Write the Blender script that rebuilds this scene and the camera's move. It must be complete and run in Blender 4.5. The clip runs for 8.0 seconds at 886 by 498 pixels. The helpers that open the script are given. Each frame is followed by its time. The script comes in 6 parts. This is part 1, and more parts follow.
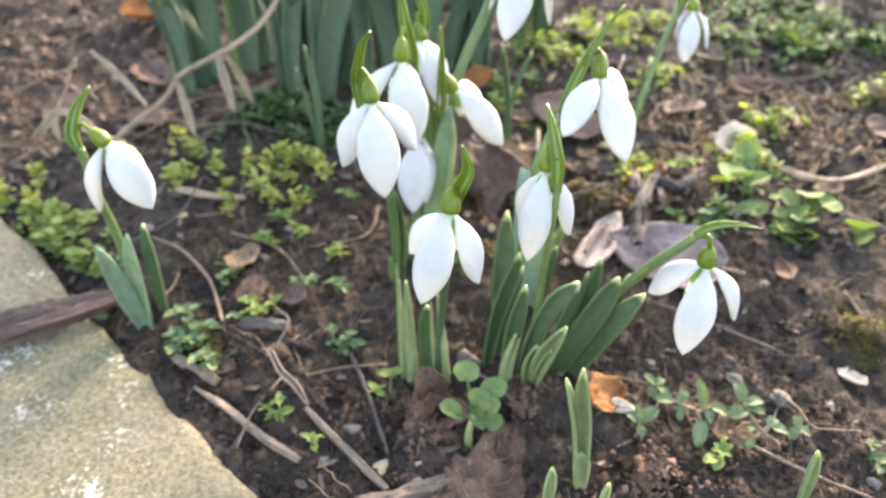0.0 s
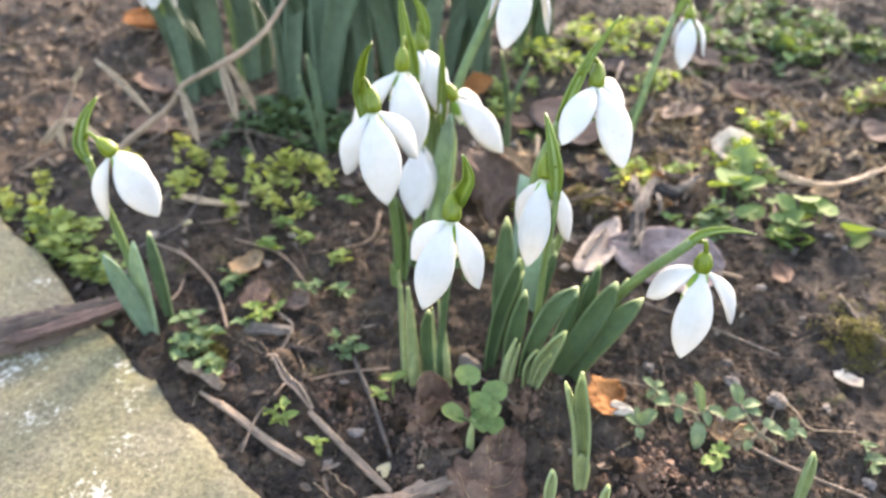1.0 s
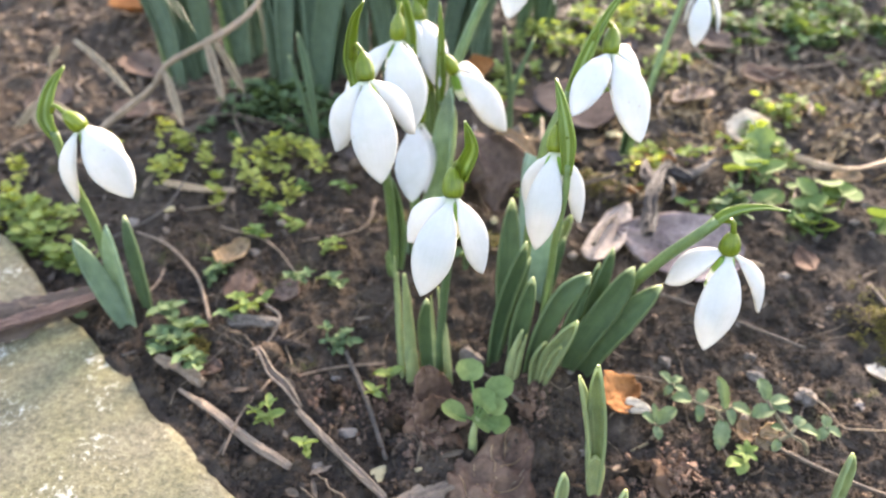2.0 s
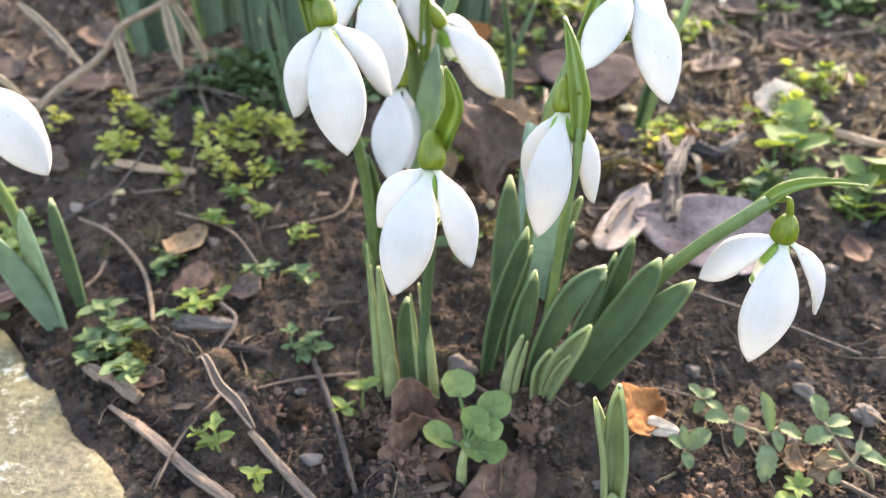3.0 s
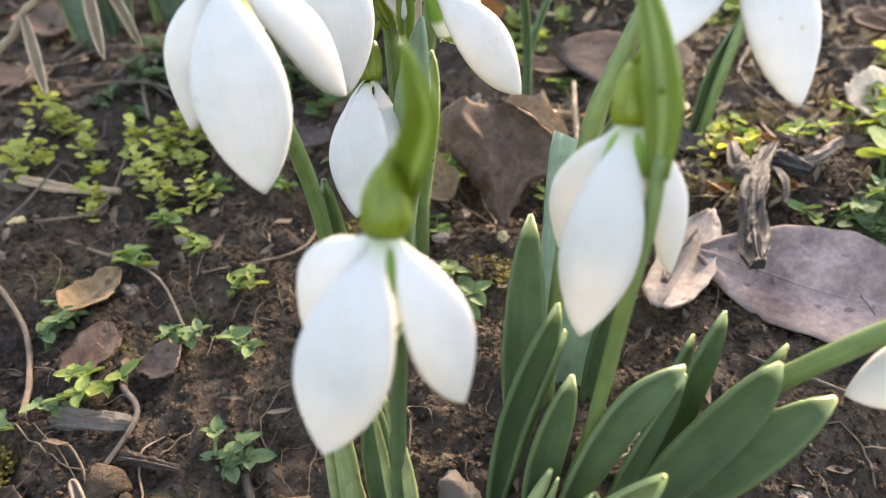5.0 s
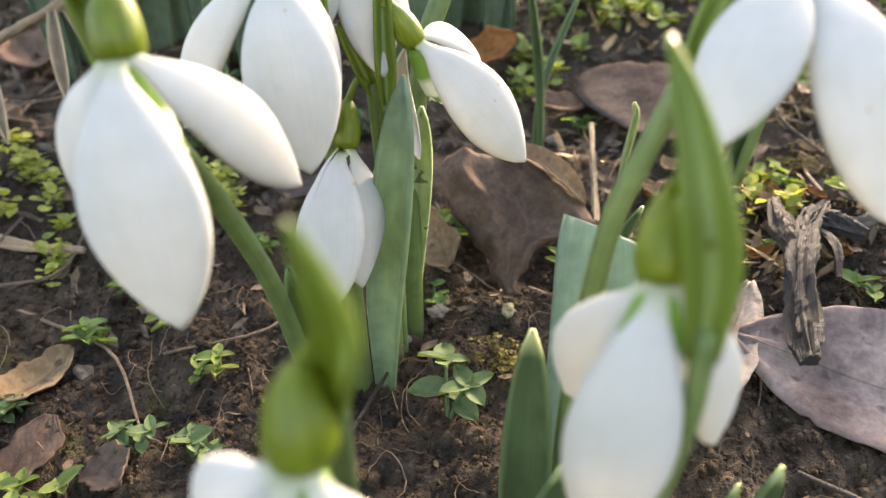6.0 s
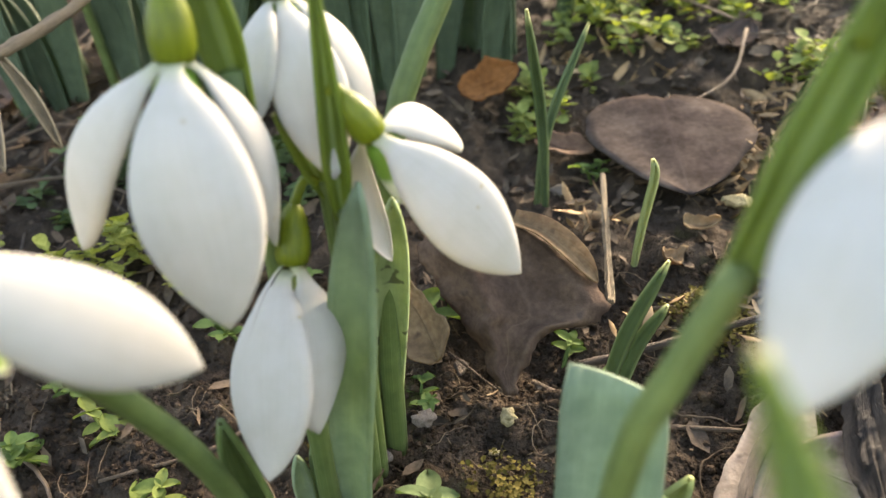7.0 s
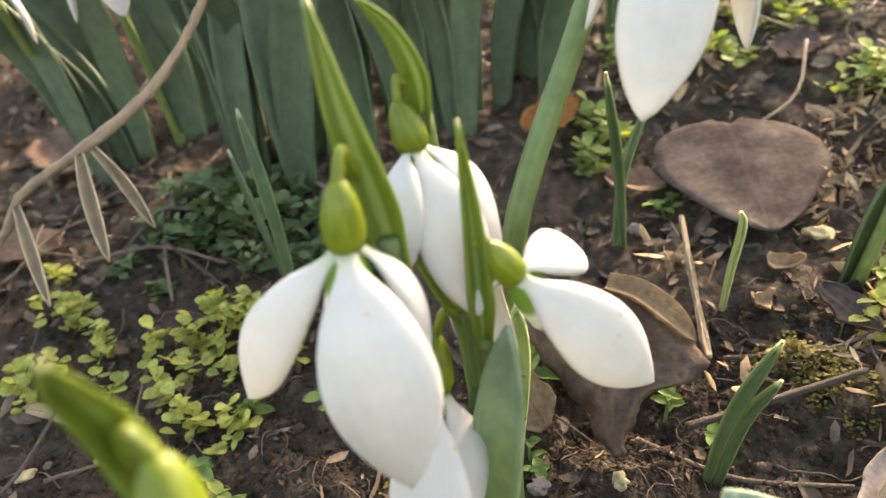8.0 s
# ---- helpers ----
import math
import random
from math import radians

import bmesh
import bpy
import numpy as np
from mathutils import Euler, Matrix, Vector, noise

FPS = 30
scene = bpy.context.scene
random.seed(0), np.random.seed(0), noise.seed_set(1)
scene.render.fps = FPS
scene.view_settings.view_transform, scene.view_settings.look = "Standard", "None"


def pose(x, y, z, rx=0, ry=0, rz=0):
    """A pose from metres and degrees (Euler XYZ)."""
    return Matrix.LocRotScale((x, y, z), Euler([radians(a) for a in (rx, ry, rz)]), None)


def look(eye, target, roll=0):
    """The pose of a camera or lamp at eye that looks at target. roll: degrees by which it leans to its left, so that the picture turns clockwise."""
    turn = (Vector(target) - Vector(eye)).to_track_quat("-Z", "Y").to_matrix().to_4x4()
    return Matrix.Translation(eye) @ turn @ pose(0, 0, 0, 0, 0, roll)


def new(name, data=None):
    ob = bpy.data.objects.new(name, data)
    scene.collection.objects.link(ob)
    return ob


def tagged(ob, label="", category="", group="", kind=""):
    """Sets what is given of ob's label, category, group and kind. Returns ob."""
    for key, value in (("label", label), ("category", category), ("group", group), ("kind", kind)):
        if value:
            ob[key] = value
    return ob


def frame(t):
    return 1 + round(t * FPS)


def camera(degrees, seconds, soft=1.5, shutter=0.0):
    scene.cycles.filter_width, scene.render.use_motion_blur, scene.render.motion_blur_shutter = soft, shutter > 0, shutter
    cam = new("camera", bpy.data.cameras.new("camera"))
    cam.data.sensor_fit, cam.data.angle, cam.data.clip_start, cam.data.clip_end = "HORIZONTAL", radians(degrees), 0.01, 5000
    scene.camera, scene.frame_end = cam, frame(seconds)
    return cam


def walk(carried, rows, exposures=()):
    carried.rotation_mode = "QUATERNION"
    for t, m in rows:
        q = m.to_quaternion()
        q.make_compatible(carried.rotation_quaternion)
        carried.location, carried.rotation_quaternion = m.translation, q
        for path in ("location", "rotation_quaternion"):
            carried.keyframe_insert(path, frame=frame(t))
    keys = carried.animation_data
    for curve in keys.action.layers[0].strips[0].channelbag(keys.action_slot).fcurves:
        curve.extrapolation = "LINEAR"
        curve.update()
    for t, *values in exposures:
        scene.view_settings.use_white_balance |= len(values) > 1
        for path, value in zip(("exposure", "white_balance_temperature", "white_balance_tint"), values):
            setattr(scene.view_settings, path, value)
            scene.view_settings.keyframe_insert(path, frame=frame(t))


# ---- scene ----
cam = camera(66.0, 8.0, soft=1.35)
cam.data.dof.use_dof = True
cam.data.dof.focus_distance = 0.102
cam.data.dof.aperture_fstop = 23.0
# seconds, eye in metres, turn in degrees
PATH = [
    (0.0, -0.02129, -0.15378, 0.10449, 66.00, -0.00, -0.00),
    (0.5, -0.02102, -0.15635, 0.10546, 66.46, 0.15, -0.07),
    (1.0, -0.02137, -0.15629, 0.10615, 66.34, 0.26, -0.04),
    (1.5, -0.02180, -0.15401, 0.10243, 66.40, 0.24, -0.27),
    (2.8, -0.02008, -0.12353, 0.08677, 65.85, 0.49, -0.02),
    (3.0, -0.01773, -0.11886, 0.08479, 65.59, 0.51, 0.00),
    (3.5, -0.01866, -0.10923, 0.08455, 65.29, 0.33, 0.24),
    (4.0, -0.01831, -0.10081, 0.08209, 65.56, 0.55, 0.29),
    (4.2, -0.01914, -0.09458, 0.08048, 65.52, 0.77, 0.49),
    (5.3, -0.01141, -0.06409, 0.07511, 64.87, 1.08, 1.80),
    (5.5, -0.01052, -0.05986, 0.07510, 65.00, 1.11, 2.35),
    (6.0, -0.00998, -0.05022, 0.07917, 65.61, 1.63, 2.77),
    (6.5, -0.01352, -0.03466, 0.07776, 65.53, 1.44, 2.34),
    (7.0, -0.00660, -0.02648, 0.08474, 65.47, 3.02, 3.35),
    (7.5, -0.01743, -0.02062, 0.09721, 64.21, 4.82, 3.09),
    (8.0, -0.01718, -0.02304, 0.10208, 63.26, 7.54, 3.57),
]
walk(cam, [(t, pose(x, y, z, rx, ry, rz)) for t, x, y, z, rx, ry, rz in PATH],
     [(0.0, 3.50, 7500.0, 18.0), (4.0, 3.38, 7700.0, 19.0), (5.5, 3.17, 8400.0, 17.5), (6.5, 2.93, 8600.0, 14.5), (7.0, 2.90, 8800.0, 13.0), (7.5, 3.08, 9150.0, 15.5), (8.0, 3.14, 9400.0, 17.0)])

# ---- light ----
SUN = Vector((0.43, 0.78, 0.55)).normalized()
world = bpy.data.worlds.new("sky")
scene.world = world
world.use_nodes = True
wn = world.node_tree
sky = wn.nodes.new("ShaderNodeTexSky")
sky.sky_type, sky.sun_disc = "NISHITA", False
sky.sun_elevation = math.asin(SUN.z)
sky.sun_rotation = math.atan2(SUN.x, SUN.y)
sky.air_density, sky.dust_density = 1.0, 2.0
wn.links.new(sky.outputs[0], wn.nodes["Background"].inputs[0])
wn.nodes["Background"].inputs[1].default_value = 0.15
lamp = new("sun", bpy.data.lights.new("sun", "SUN"))
lamp.data.energy, lamp.data.angle, lamp.data.color = 2.35, radians(18.0), (1.0, 0.93, 0.82)
lamp.matrix_world = look(SUN * 3, (0, 0, 0))

# ---- materials ----
def mat(name):
    m = bpy.data.materials.new(name)
    m.use_nodes = True
    nt = m.node_tree
    nt.nodes.clear()
    return m, nt


def node(nt, kind, **values):
    n = nt.nodes.new("ShaderNode" + kind)
    for key, value in values.items():
        n.inputs[key.replace("_", " ")].default_value = value
    return n


def ramp(nt, source, *stops):
    n = nt.nodes.new("ShaderNodeValToRGB")
    e = n.color_ramp.elements
    while len(e) < len(stops):
        e.new(0.5)
    for el, (pos, col) in zip(e, stops):
        el.position, el.color = pos, (*col, 1)
    nt.links.new(source, n.inputs[0])
    return n.outputs[0]


def noise_tex(nt, scale, detail=5.0, rough=0.6, coords="Object", stretch=None):
    tc = nt.nodes.new("ShaderNodeTexCoord")
    n = node(nt, "TexNoise", Scale=scale, Detail=detail, Roughness=rough)
    if stretch:
        mp = nt.nodes.new("ShaderNodeMapping")
        mp.inputs["Scale"].default_value = stretch
        nt.links.new(tc.outputs[coords], mp.inputs[0])
        nt.links.new(mp.outputs[0], n.inputs["Vector"])
    else:
        nt.links.new(tc.outputs[coords], n.inputs["Vector"])
    return n.outputs[0]


def mix(nt, a, b, fac, how="MIX"):
    n = nt.nodes.new("ShaderNodeMix")
    n.data_type, n.blend_type = "RGBA", how
    for socket, value in ((n.inputs[0], fac), (n.inputs[6], a), (n.inputs[7], b)):
        if isinstance(value, bpy.types.NodeSocket):
            nt.links.new(value, socket)
        elif isinstance(value, tuple):
            socket.default_value = (*value, 1)
        else:
            socket.default_value = value
    return n.outputs[2]


def random_tint(nt, col, low, high, island=False):
    """Multiplies a colour by a grey that varies from piece to piece."""
    if island:
        r = nt.nodes.new("ShaderNodeNewGeometry").outputs["Random Per Island"]
    else:
        r = nt.nodes.new("ShaderNodeObjectInfo").outputs["Random"]
    return mix(nt, col, ramp(nt, r, (0.0, low), (1.0, high)), 1.0, "MULTIPLY")


def finish(nt, col, rough=0.6, bump=None, depth=0.001, strength=0.5, sheer=0.0, tint=None, spec=0.4, sheen=0.0):
    """Principled surface, with a share of light let pass where sheer > 0."""
    p = node(nt, "BsdfPrincipled")
    if isinstance(rough, float):
        p.inputs["Roughness"].default_value = rough
    else:
        nt.links.new(rough, p.inputs["Roughness"])
    p.inputs["Specular IOR Level"].default_value = spec
    if isinstance(col, tuple):
        p.inputs["Base Color"].default_value = (*col, 1)
    else:
        nt.links.new(col, p.inputs["Base Color"])
    b = None
    if bump is not None:
        b = node(nt, "Bump", Strength=strength, Distance=depth)
        nt.links.new(bump, b.inputs["Height"])
        nt.links.new(b.outputs[0], p.inputs["Normal"])
    out = nt.nodes.new("ShaderNodeOutputMaterial")
    last = p
    if sheer > 0:
        tr = nt.nodes.new("ShaderNodeBsdfTranslucent")
        c2 = mix(nt, col, tint or (1, 1, 1), 1.0, "MULTIPLY")
        nt.links.new(c2, tr.inputs[0])
        ms = nt.nodes.new("ShaderNodeMixShader")
        ms.inputs[0].default_value = sheer
        nt.links.new(p.outputs[0], ms.inputs[1])
        nt.links.new(tr.outputs[0], ms.inputs[2])
        last = ms
    nt.links.new(last.outputs[0], out.inputs[0])


def uv_axis(nt, axis):
    tc = nt.nodes.new("ShaderNodeTexCoord")
    s = nt.nodes.new("ShaderNodeSeparateXYZ")
    nt.links.new(tc.outputs["UV"], s.inputs[0])
    return s.outputs[axis]


def petal_material():
    m, nt = mat("petal white")
    veins = noise_tex(nt, 9.0, 2.0, 0.5, "UV", (5.0, 0.25, 1.0))
    blot = noise_tex(nt, 330.0, 3.0)
    col = ramp(nt, veins, (0.3, (0.475, 0.470, 0.450)), (0.7, (0.500, 0.496, 0.478)))
    col = mix(nt, col, ramp(nt, blot, (0.3, (0.93, 0.93, 0.90)), (0.6, (1, 1, 1))), 1.0, "MULTIPLY")
    specks = node(nt, "TexVoronoi", Scale=260.0)
    tc = nt.nodes.new("ShaderNodeTexCoord")
    nt.links.new(tc.outputs["Object"], specks.inputs["Vector"])
    col = mix(nt, (0.42, 0.37, 0.28), col, ramp(nt, specks.outputs["Distance"], (0.05, (0, 0, 0)), (0.09, (1, 1, 1))))
    base = ramp(nt, uv_axis(nt, 1), (0.0, (0.80, 0.86, 0.52)), (0.10, (1, 1, 1)))
    col = mix(nt, col, base, 1.0, "MULTIPLY")
    finish(nt, col, 0.6, veins, 0.0002, 0.15, 0.32, (1.0, 0.985, 0.95), 0.25)
    return m


def cup_material():
    m, nt = mat("inner petals")
    v = uv_axis(nt, 1)
    col = ramp(nt, v, (0.0, (0.13, 0.26, 0.03)), (0.42, (0.16, 0.30, 0.05)), (0.50, (0.80, 0.82, 0.70)), (0.68, (0.82, 0.83, 0.74)), (0.74, (0.17, 0.30, 0.06)), (0.90, (0.2, 0.33, 0.08)), (0.96, (0.82, 0.84, 0.76)))
    finish(nt, col, 0.5, None, sheer=0.3)
    return m


def plant_material(name, dark, light, scale=300.0, streak=(30.0, 1.2, 1.0), rough=0.42, sheer=0.3, rib=0.0, tip=None, low=(0.8, 0.85, 0.8), high=(1.2, 1.15, 1.1), tint=(1.0, 1.0, 0.45), edge=None, spots=False):
    m, nt = mat(name)
    lines = noise_tex(nt, 3.0, 3.0, 0.6, "UV", streak)
    blot = noise_tex(nt, scale, 5.0)
    col = mix(nt, ramp(nt, lines, (0.3, dark), (0.7, light)), ramp(nt, blot, (0.3, (0.75, 0.78, 0.75)), (0.7, (1.15, 1.12, 1.1))), 1.0, "MULTIPLY")
    u = uv_axis(nt, 0)
    if rib:
        col = mix(nt, col, ramp(nt, u, (0.44, (0, 0, 0)), (0.5, (rib, rib, rib)), (0.56, (0, 0, 0))), 0.35, "ADD")
    # paler margins: light caught by the leaf rims, put into the colour
    if edge:
        col = mix(nt, edge, col, ramp(nt, u, (0.0, (0, 0, 0)), (0.05, (1, 1, 1)), (0.95, (1, 1, 1)), (1.0, (0, 0, 0))))
    if tip:
        col = mix(nt, col, tip, ramp(nt, uv_axis(nt, 1), (0.93, (0, 0, 0)), (0.99, (1, 1, 1))))
    if spots:
        dark_spots = ramp(nt, noise_tex(nt, 420.0, 2.0), (0.60, (0, 0, 0)), (0.66, (1, 1, 1)))
        col = mix(nt, col, (0.055, 0.060, 0.035), mix(nt, (0, 0, 0), dark_spots, 0.85))
    col = random_tint(nt, col, low, high)
    finish(nt, col, rough, lines, 0.0003, 0.5, sheer, tint, 0.3)
    return m


def spathe_material():
    m, nt = mat("spathe")
    u = uv_axis(nt, 0)
    lines = noise_tex(nt, 3.0, 3.0, 0.6, "UV", (30.0, 1.2, 1.0))
    green = ramp(nt, lines, (0.3, (0.098, 0.150, 0.017)), (0.7, (0.155, 0.216, 0.035)))
    pale = (0.21, 0.28, 0.105)
    band = ramp(nt, u, (0.30, (0, 0, 0)), (0.40, (1, 1, 1)), (0.60, (1, 1, 1)), (0.70, (0, 0, 0)))
    col = mix(nt, green, pale, band)
    col = mix(nt, col, (0.42, 0.42, 0.24), ramp(nt, uv_axis(nt, 1), (0.965, (0, 0, 0)), (1.0, (1, 1, 1))))
    finish(nt, col, 0.42, lines, 0.0003, 0.5, 0.38, (1.0, 1.0, 0.5), 0.4)
    return m


def soil_material(name="soil", island=False):
    m, nt = mat(name)
    big = noise_tex(nt, 28.0, 6.0, 0.6)
    mid = noise_tex(nt, 160.0, 7.0, 0.7)
    fine = noise_tex(nt, 900.0, 4.0, 0.7)
    col = ramp(nt, mid, (0.26, (0.019, 0.0160, 0.0138)), (0.44, (0.034, 0.0280, 0.0230)), (0.60, (0.062, 0.050, 0.0395)), (0.76, (0.155, 0.122, 0.092)))
    col = mix(nt, col, ramp(nt, big, (0.35, (0.75, 0.74, 0.76)), (0.65, (1.30, 1.20, 1.08))), 1.0, "MULTIPLY")
    grit = ramp(nt, fine, (0.66, (0, 0, 0)), (0.74, (0.30, 0.28, 0.25)))
    col = mix(nt, col, grit, 0.30, "ADD")
    if island:
        col = random_tint(nt, col, (0.55, 0.53, 0.52), (1.6, 1.5, 1.38), True)
    else:
        moss = ramp(nt, noise_tex(nt, 42.0, 5.0, 0.65), (0.60, (0, 0, 0)), (0.68, (1, 1, 1)))
        col = mix(nt, col, (0.055, 0.060, 0.016), mix(nt, (0, 0, 0), moss, 0.6))
    finish(nt, col, ramp(nt, mid, (0.3, (0.65, 0.65, 0.65)), (0.7, (0.95, 0.95, 0.95))), mix(nt, mid, fine, 0.5), 0.0030, 1.0, spec=0.05)
    return m


def dead_leaf_material(name, dark, light, sheer=0.18, wrinkle=0.0009, spec=0.04):
    m, nt = mat(name)
    blot = noise_tex(nt, 130.0, 6.0, 0.65)
    fine = noise_tex(nt, 800.0, 3.0)
    col = ramp(nt, blot, (0.3, dark), (0.7, light))
    col = mix(nt, col, ramp(nt, fine, (0.35, (0.78, 0.76, 0.74)), (0.7, (1.12, 1.1, 1.08))), 1.0, "MULTIPLY")
    spots = ramp(nt, noise_tex(nt, 260.0, 2.0), (0.64, (0, 0, 0)), (0.72, (1, 1, 1)))
    col = mix(nt, col, (0.05, 0.04, 0.035), mix(nt, (0, 0, 0), spots, 0.7))
    u, v = uv_axis(nt, 0), uv_axis(nt, 1)
    wave = node(nt, "TexWave", Scale=5.0, Distortion=2.5, Detail=2.0)
    wave.bands_direction = "DIAGONAL"
    tc = nt.nodes.new("ShaderNodeTexCoord")
    nt.links.new(tc.outputs["UV"], wave.inputs["Vector"])
    rib = ramp(nt, u, (0.475, (0, 0, 0)), (0.5, (1, 1, 1)), (0.525, (0, 0, 0)))
    col = mix(nt, col, light, mix(nt, (0, 0, 0), rib, 0.5))
    crease = noise_tex(nt, 90.0, 6.0, 0.7)
    col = mix(nt, col, ramp(nt, noise_tex(nt, 70.0, 4.0, 0.6), (0.38, (0.62, 0.60, 0.62)), (0.62, (1.12, 1.10, 1.08))), 1.0, "MULTIPLY")
    finish(nt, col, 0.72, mix(nt, mix(nt, wave.outputs[0], crease, 0.92), fine, 0.35), wrinkle, 0.6, sheer, (1.0, 0.8, 0.55), spec)
    return m


def wood_material(name, dark, light, rough=0.75):
    m, nt = mat(name)
    grain = noise_tex(nt, 4.0, 6.0, 0.7, "UV", (14.0, 1.6, 1.0))
    blot = noise_tex(nt, 220.0, 5.0)
    col = mix(nt, ramp(nt, grain, (0.3, dark), (0.7, light)), ramp(nt, blot, (0.3, (0.7, 0.7, 0.7)), (0.7, (1.2, 1.18, 1.15))), 1.0, "MULTIPLY")
    finish(nt, random_tint(nt, col, (0.8, 0.8, 0.8), (1.2, 1.17, 1.12)), rough, grain, 0.0008, 0.9, spec=0.3)
    return m


def stone_material():
    m, nt = mat("kerb stone")
    big = noise_tex(nt, 22.0, 6.0, 0.6)
    mid = noise_tex(nt, 120.0, 8.0, 0.7)
    fine = noise_tex(nt, 700.0, 4.0, 0.7)
    col = ramp(nt, mid, (0.25, (0.082, 0.073, 0.046)), (0.5, (0.108, 0.097, 0.062)), (0.75, (0.142, 0.129, 0.088)))
    algae = ramp(nt, big, (0.42, (0, 0, 0)), (0.62, (1, 1, 1)))
    col = mix(nt, col, (0.124, 0.114, 0.050), mix(nt, (0, 0, 0), algae, 0.65))
    lime = ramp(nt, mix(nt, noise_tex(nt, 34.0, 7.0, 0.7), fine, 0.35), (0.55, (0, 0, 0)), (0.60, (1, 1, 1)))
    col = mix(nt, col, (0.32, 0.31, 0.275), mix(nt, (0, 0, 0), lime, 0.65))
    col = mix(nt, col, ramp(nt, fine, (0.34, (0.55, 0.53, 0.48)), (0.62, (1.18, 1.17, 1.15))), 1.0, "MULTIPLY")
    finish(nt, col, 0.88, mix(nt, mid, fine, 0.5), 0.0014, 0.8, spec=0.3)
    return m


def plain_grain(name, dark, light, scale=500.0, rough=0.85, island=False):
    m, nt = mat(name)
    n = noise_tex(nt, scale, 5.0, 0.65)
    col = ramp(nt, n, (0.3, dark), (0.7, light))
    col = random_tint(nt, col, (0.6, 0.6, 0.6), (1.35, 1.33, 1.3), island)
    finish(nt, col, rough, n, 0.0006, 0.7, spec=0.1)
    return m


def mat_leaf(name, dark, light, sheer=0.35):
    """Small weed leaves, many in one mesh or one by one."""
    m, nt = mat(name)
    n = noise_tex(nt, 600.0, 3.0)
    col = ramp(nt, n, (0.3, dark), (0.7, light))
    geo = random_tint(nt, col, (0.65, 0.70, 0.65), (1.35, 1.25, 1.2), True)
    geo = random_tint(nt, geo, (0.8, 0.85, 0.8), (1.15, 1.1, 1.1))
    finish(nt, geo, 0.75, n, 0.0003, 0.4, sheer, (1.0, 1.0, 0.4), 0.1)
    return m


PETAL = petal_material()
CUP = cup_material()
OVARY = plant_material("ovary green", (0.088, 0.124, 0.007), (0.140, 0.176, 0.016), 500.0, (8.0, 1.0, 1.0), 0.36, 0.22)
SPATHE = spathe_material()
SCAPE = plant_material("scape green", (0.090, 0.134, 0.048), (0.135, 0.188, 0.072), 350.0, (16.0, 1.0, 1.0), 0.42, 0.18)
SHOOT = plant_material("young shoot", (0.165, 0.205, 0.100), (0.235, 0.280, 0.145), rib=0.02, tip=(0.40, 0.43, 0.18), rough=0.55, edge=(0.20, 0.245, 0.12))
LEAF = plant_material("snowdrop leaf", (0.045, 0.080, 0.036), (0.074, 0.118, 0.056), rough=0.55, rib=0.02, tip=(0.40, 0.43, 0.22), edge=(0.082, 0.122, 0.056))
GLAUCOUS = plant_material("glaucous leaf", (0.180, 0.250, 0.180), (0.250, 0.330, 0.240), rib=0.03, sheer=0.38)
SPOTTED = plant_material("spotted leaf", (0.200, 0.275, 0.145), (0.280, 0.360, 0.200), rib=0.03, spots=True)
TEAL = plant_material("blue-green leaf", (0.215, 0.285, 0.240), (0.295, 0.370, 0.315), sheer=0.42, tint=(0.9, 1.0, 0.75))
DARKLEAF = plant_material("bulb leaf", (0.050, 0.080, 0.050), (0.086, 0.128, 0.080), rough=0.55, sheer=0.25)
PALE = plant_material("sheath", (0.24, 0.27, 0.12), (0.34, 0.37, 0.19), sheer=0.3)
SOIL = soil_material()
CLOD = soil_material("clods", True)
STONE = stone_material()
BROWN = dead_leaf_material("brown dead leaf", (0.070, 0.050, 0.040), (0.145, 0.104, 0.080))
RUSSET = dead_leaf_material("russet dead leaf", (0.085, 0.054, 0.038), (0.175, 0.116, 0.083))
MAUVE = dead_leaf_material("mauve dead leaf", (0.130, 0.100, 0.094), (0.300, 0.240, 0.222), 0.18, 0.0006)
UMBER = dead_leaf_material("grey-brown dead leaf", (0.042, 0.036, 0.033), (0.080, 0.068, 0.062), 0.08, 0.0003, 0.0)
ASH = dead_leaf_material("ash-grey dead leaf", (0.27, 0.235, 0.205), (0.40, 0.355, 0.315), 0.3)
TAN = dead_leaf_material("tan dead leaf", (0.22, 0.155, 0.090), (0.40, 0.30, 0.185), 0.4)
CREAM = dead_leaf_material("cream leaf scrap", (0.44, 0.38, 0.28), (0.60, 0.54, 0.43), 0.25)
ORANGE = dead_leaf_material("orange dead leaf", (0.14, 0.060, 0.022), (0.27, 0.125, 0.048), 0.15)
EARTHWOOD = wood_material("soil-stained stick", (0.095, 0.070, 0.052), (0.23, 0.172, 0.128))
TWIG = wood_material("dry twig", (0.22, 0.155, 0.100), (0.40, 0.300, 0.205))
STRAW = wood_material("straw", (0.22, 0.165, 0.105), (0.38, 0.295, 0.195))
BARK = wood_material("dark bark", (0.030, 0.021, 0.016), (0.095, 0.068, 0.052))
GREYBARK = wood_material("rotten wood", (0.016, 0.0135, 0.013), (0.042, 0.036, 0.034))
REDBARK = wood_material("reddish bark", (0.070, 0.040, 0.032), (0.15, 0.095, 0.075))
GREYWOOD = wood_material("weathered wood", (0.048, 0.039, 0.033), (0.125, 0.104, 0.088))
PEBBLE = plain_grain("pebble", (0.110, 0.090, 0.077), (0.235, 0.200, 0.170))
CHIP = plain_grain("pale chip", (0.36, 0.30, 0.17), (0.56, 0.48, 0.29), 300.0)
CRUMB = plain_grain("reddish clay", (0.075, 0.045, 0.030), (0.16, 0.098, 0.066), 300.0)
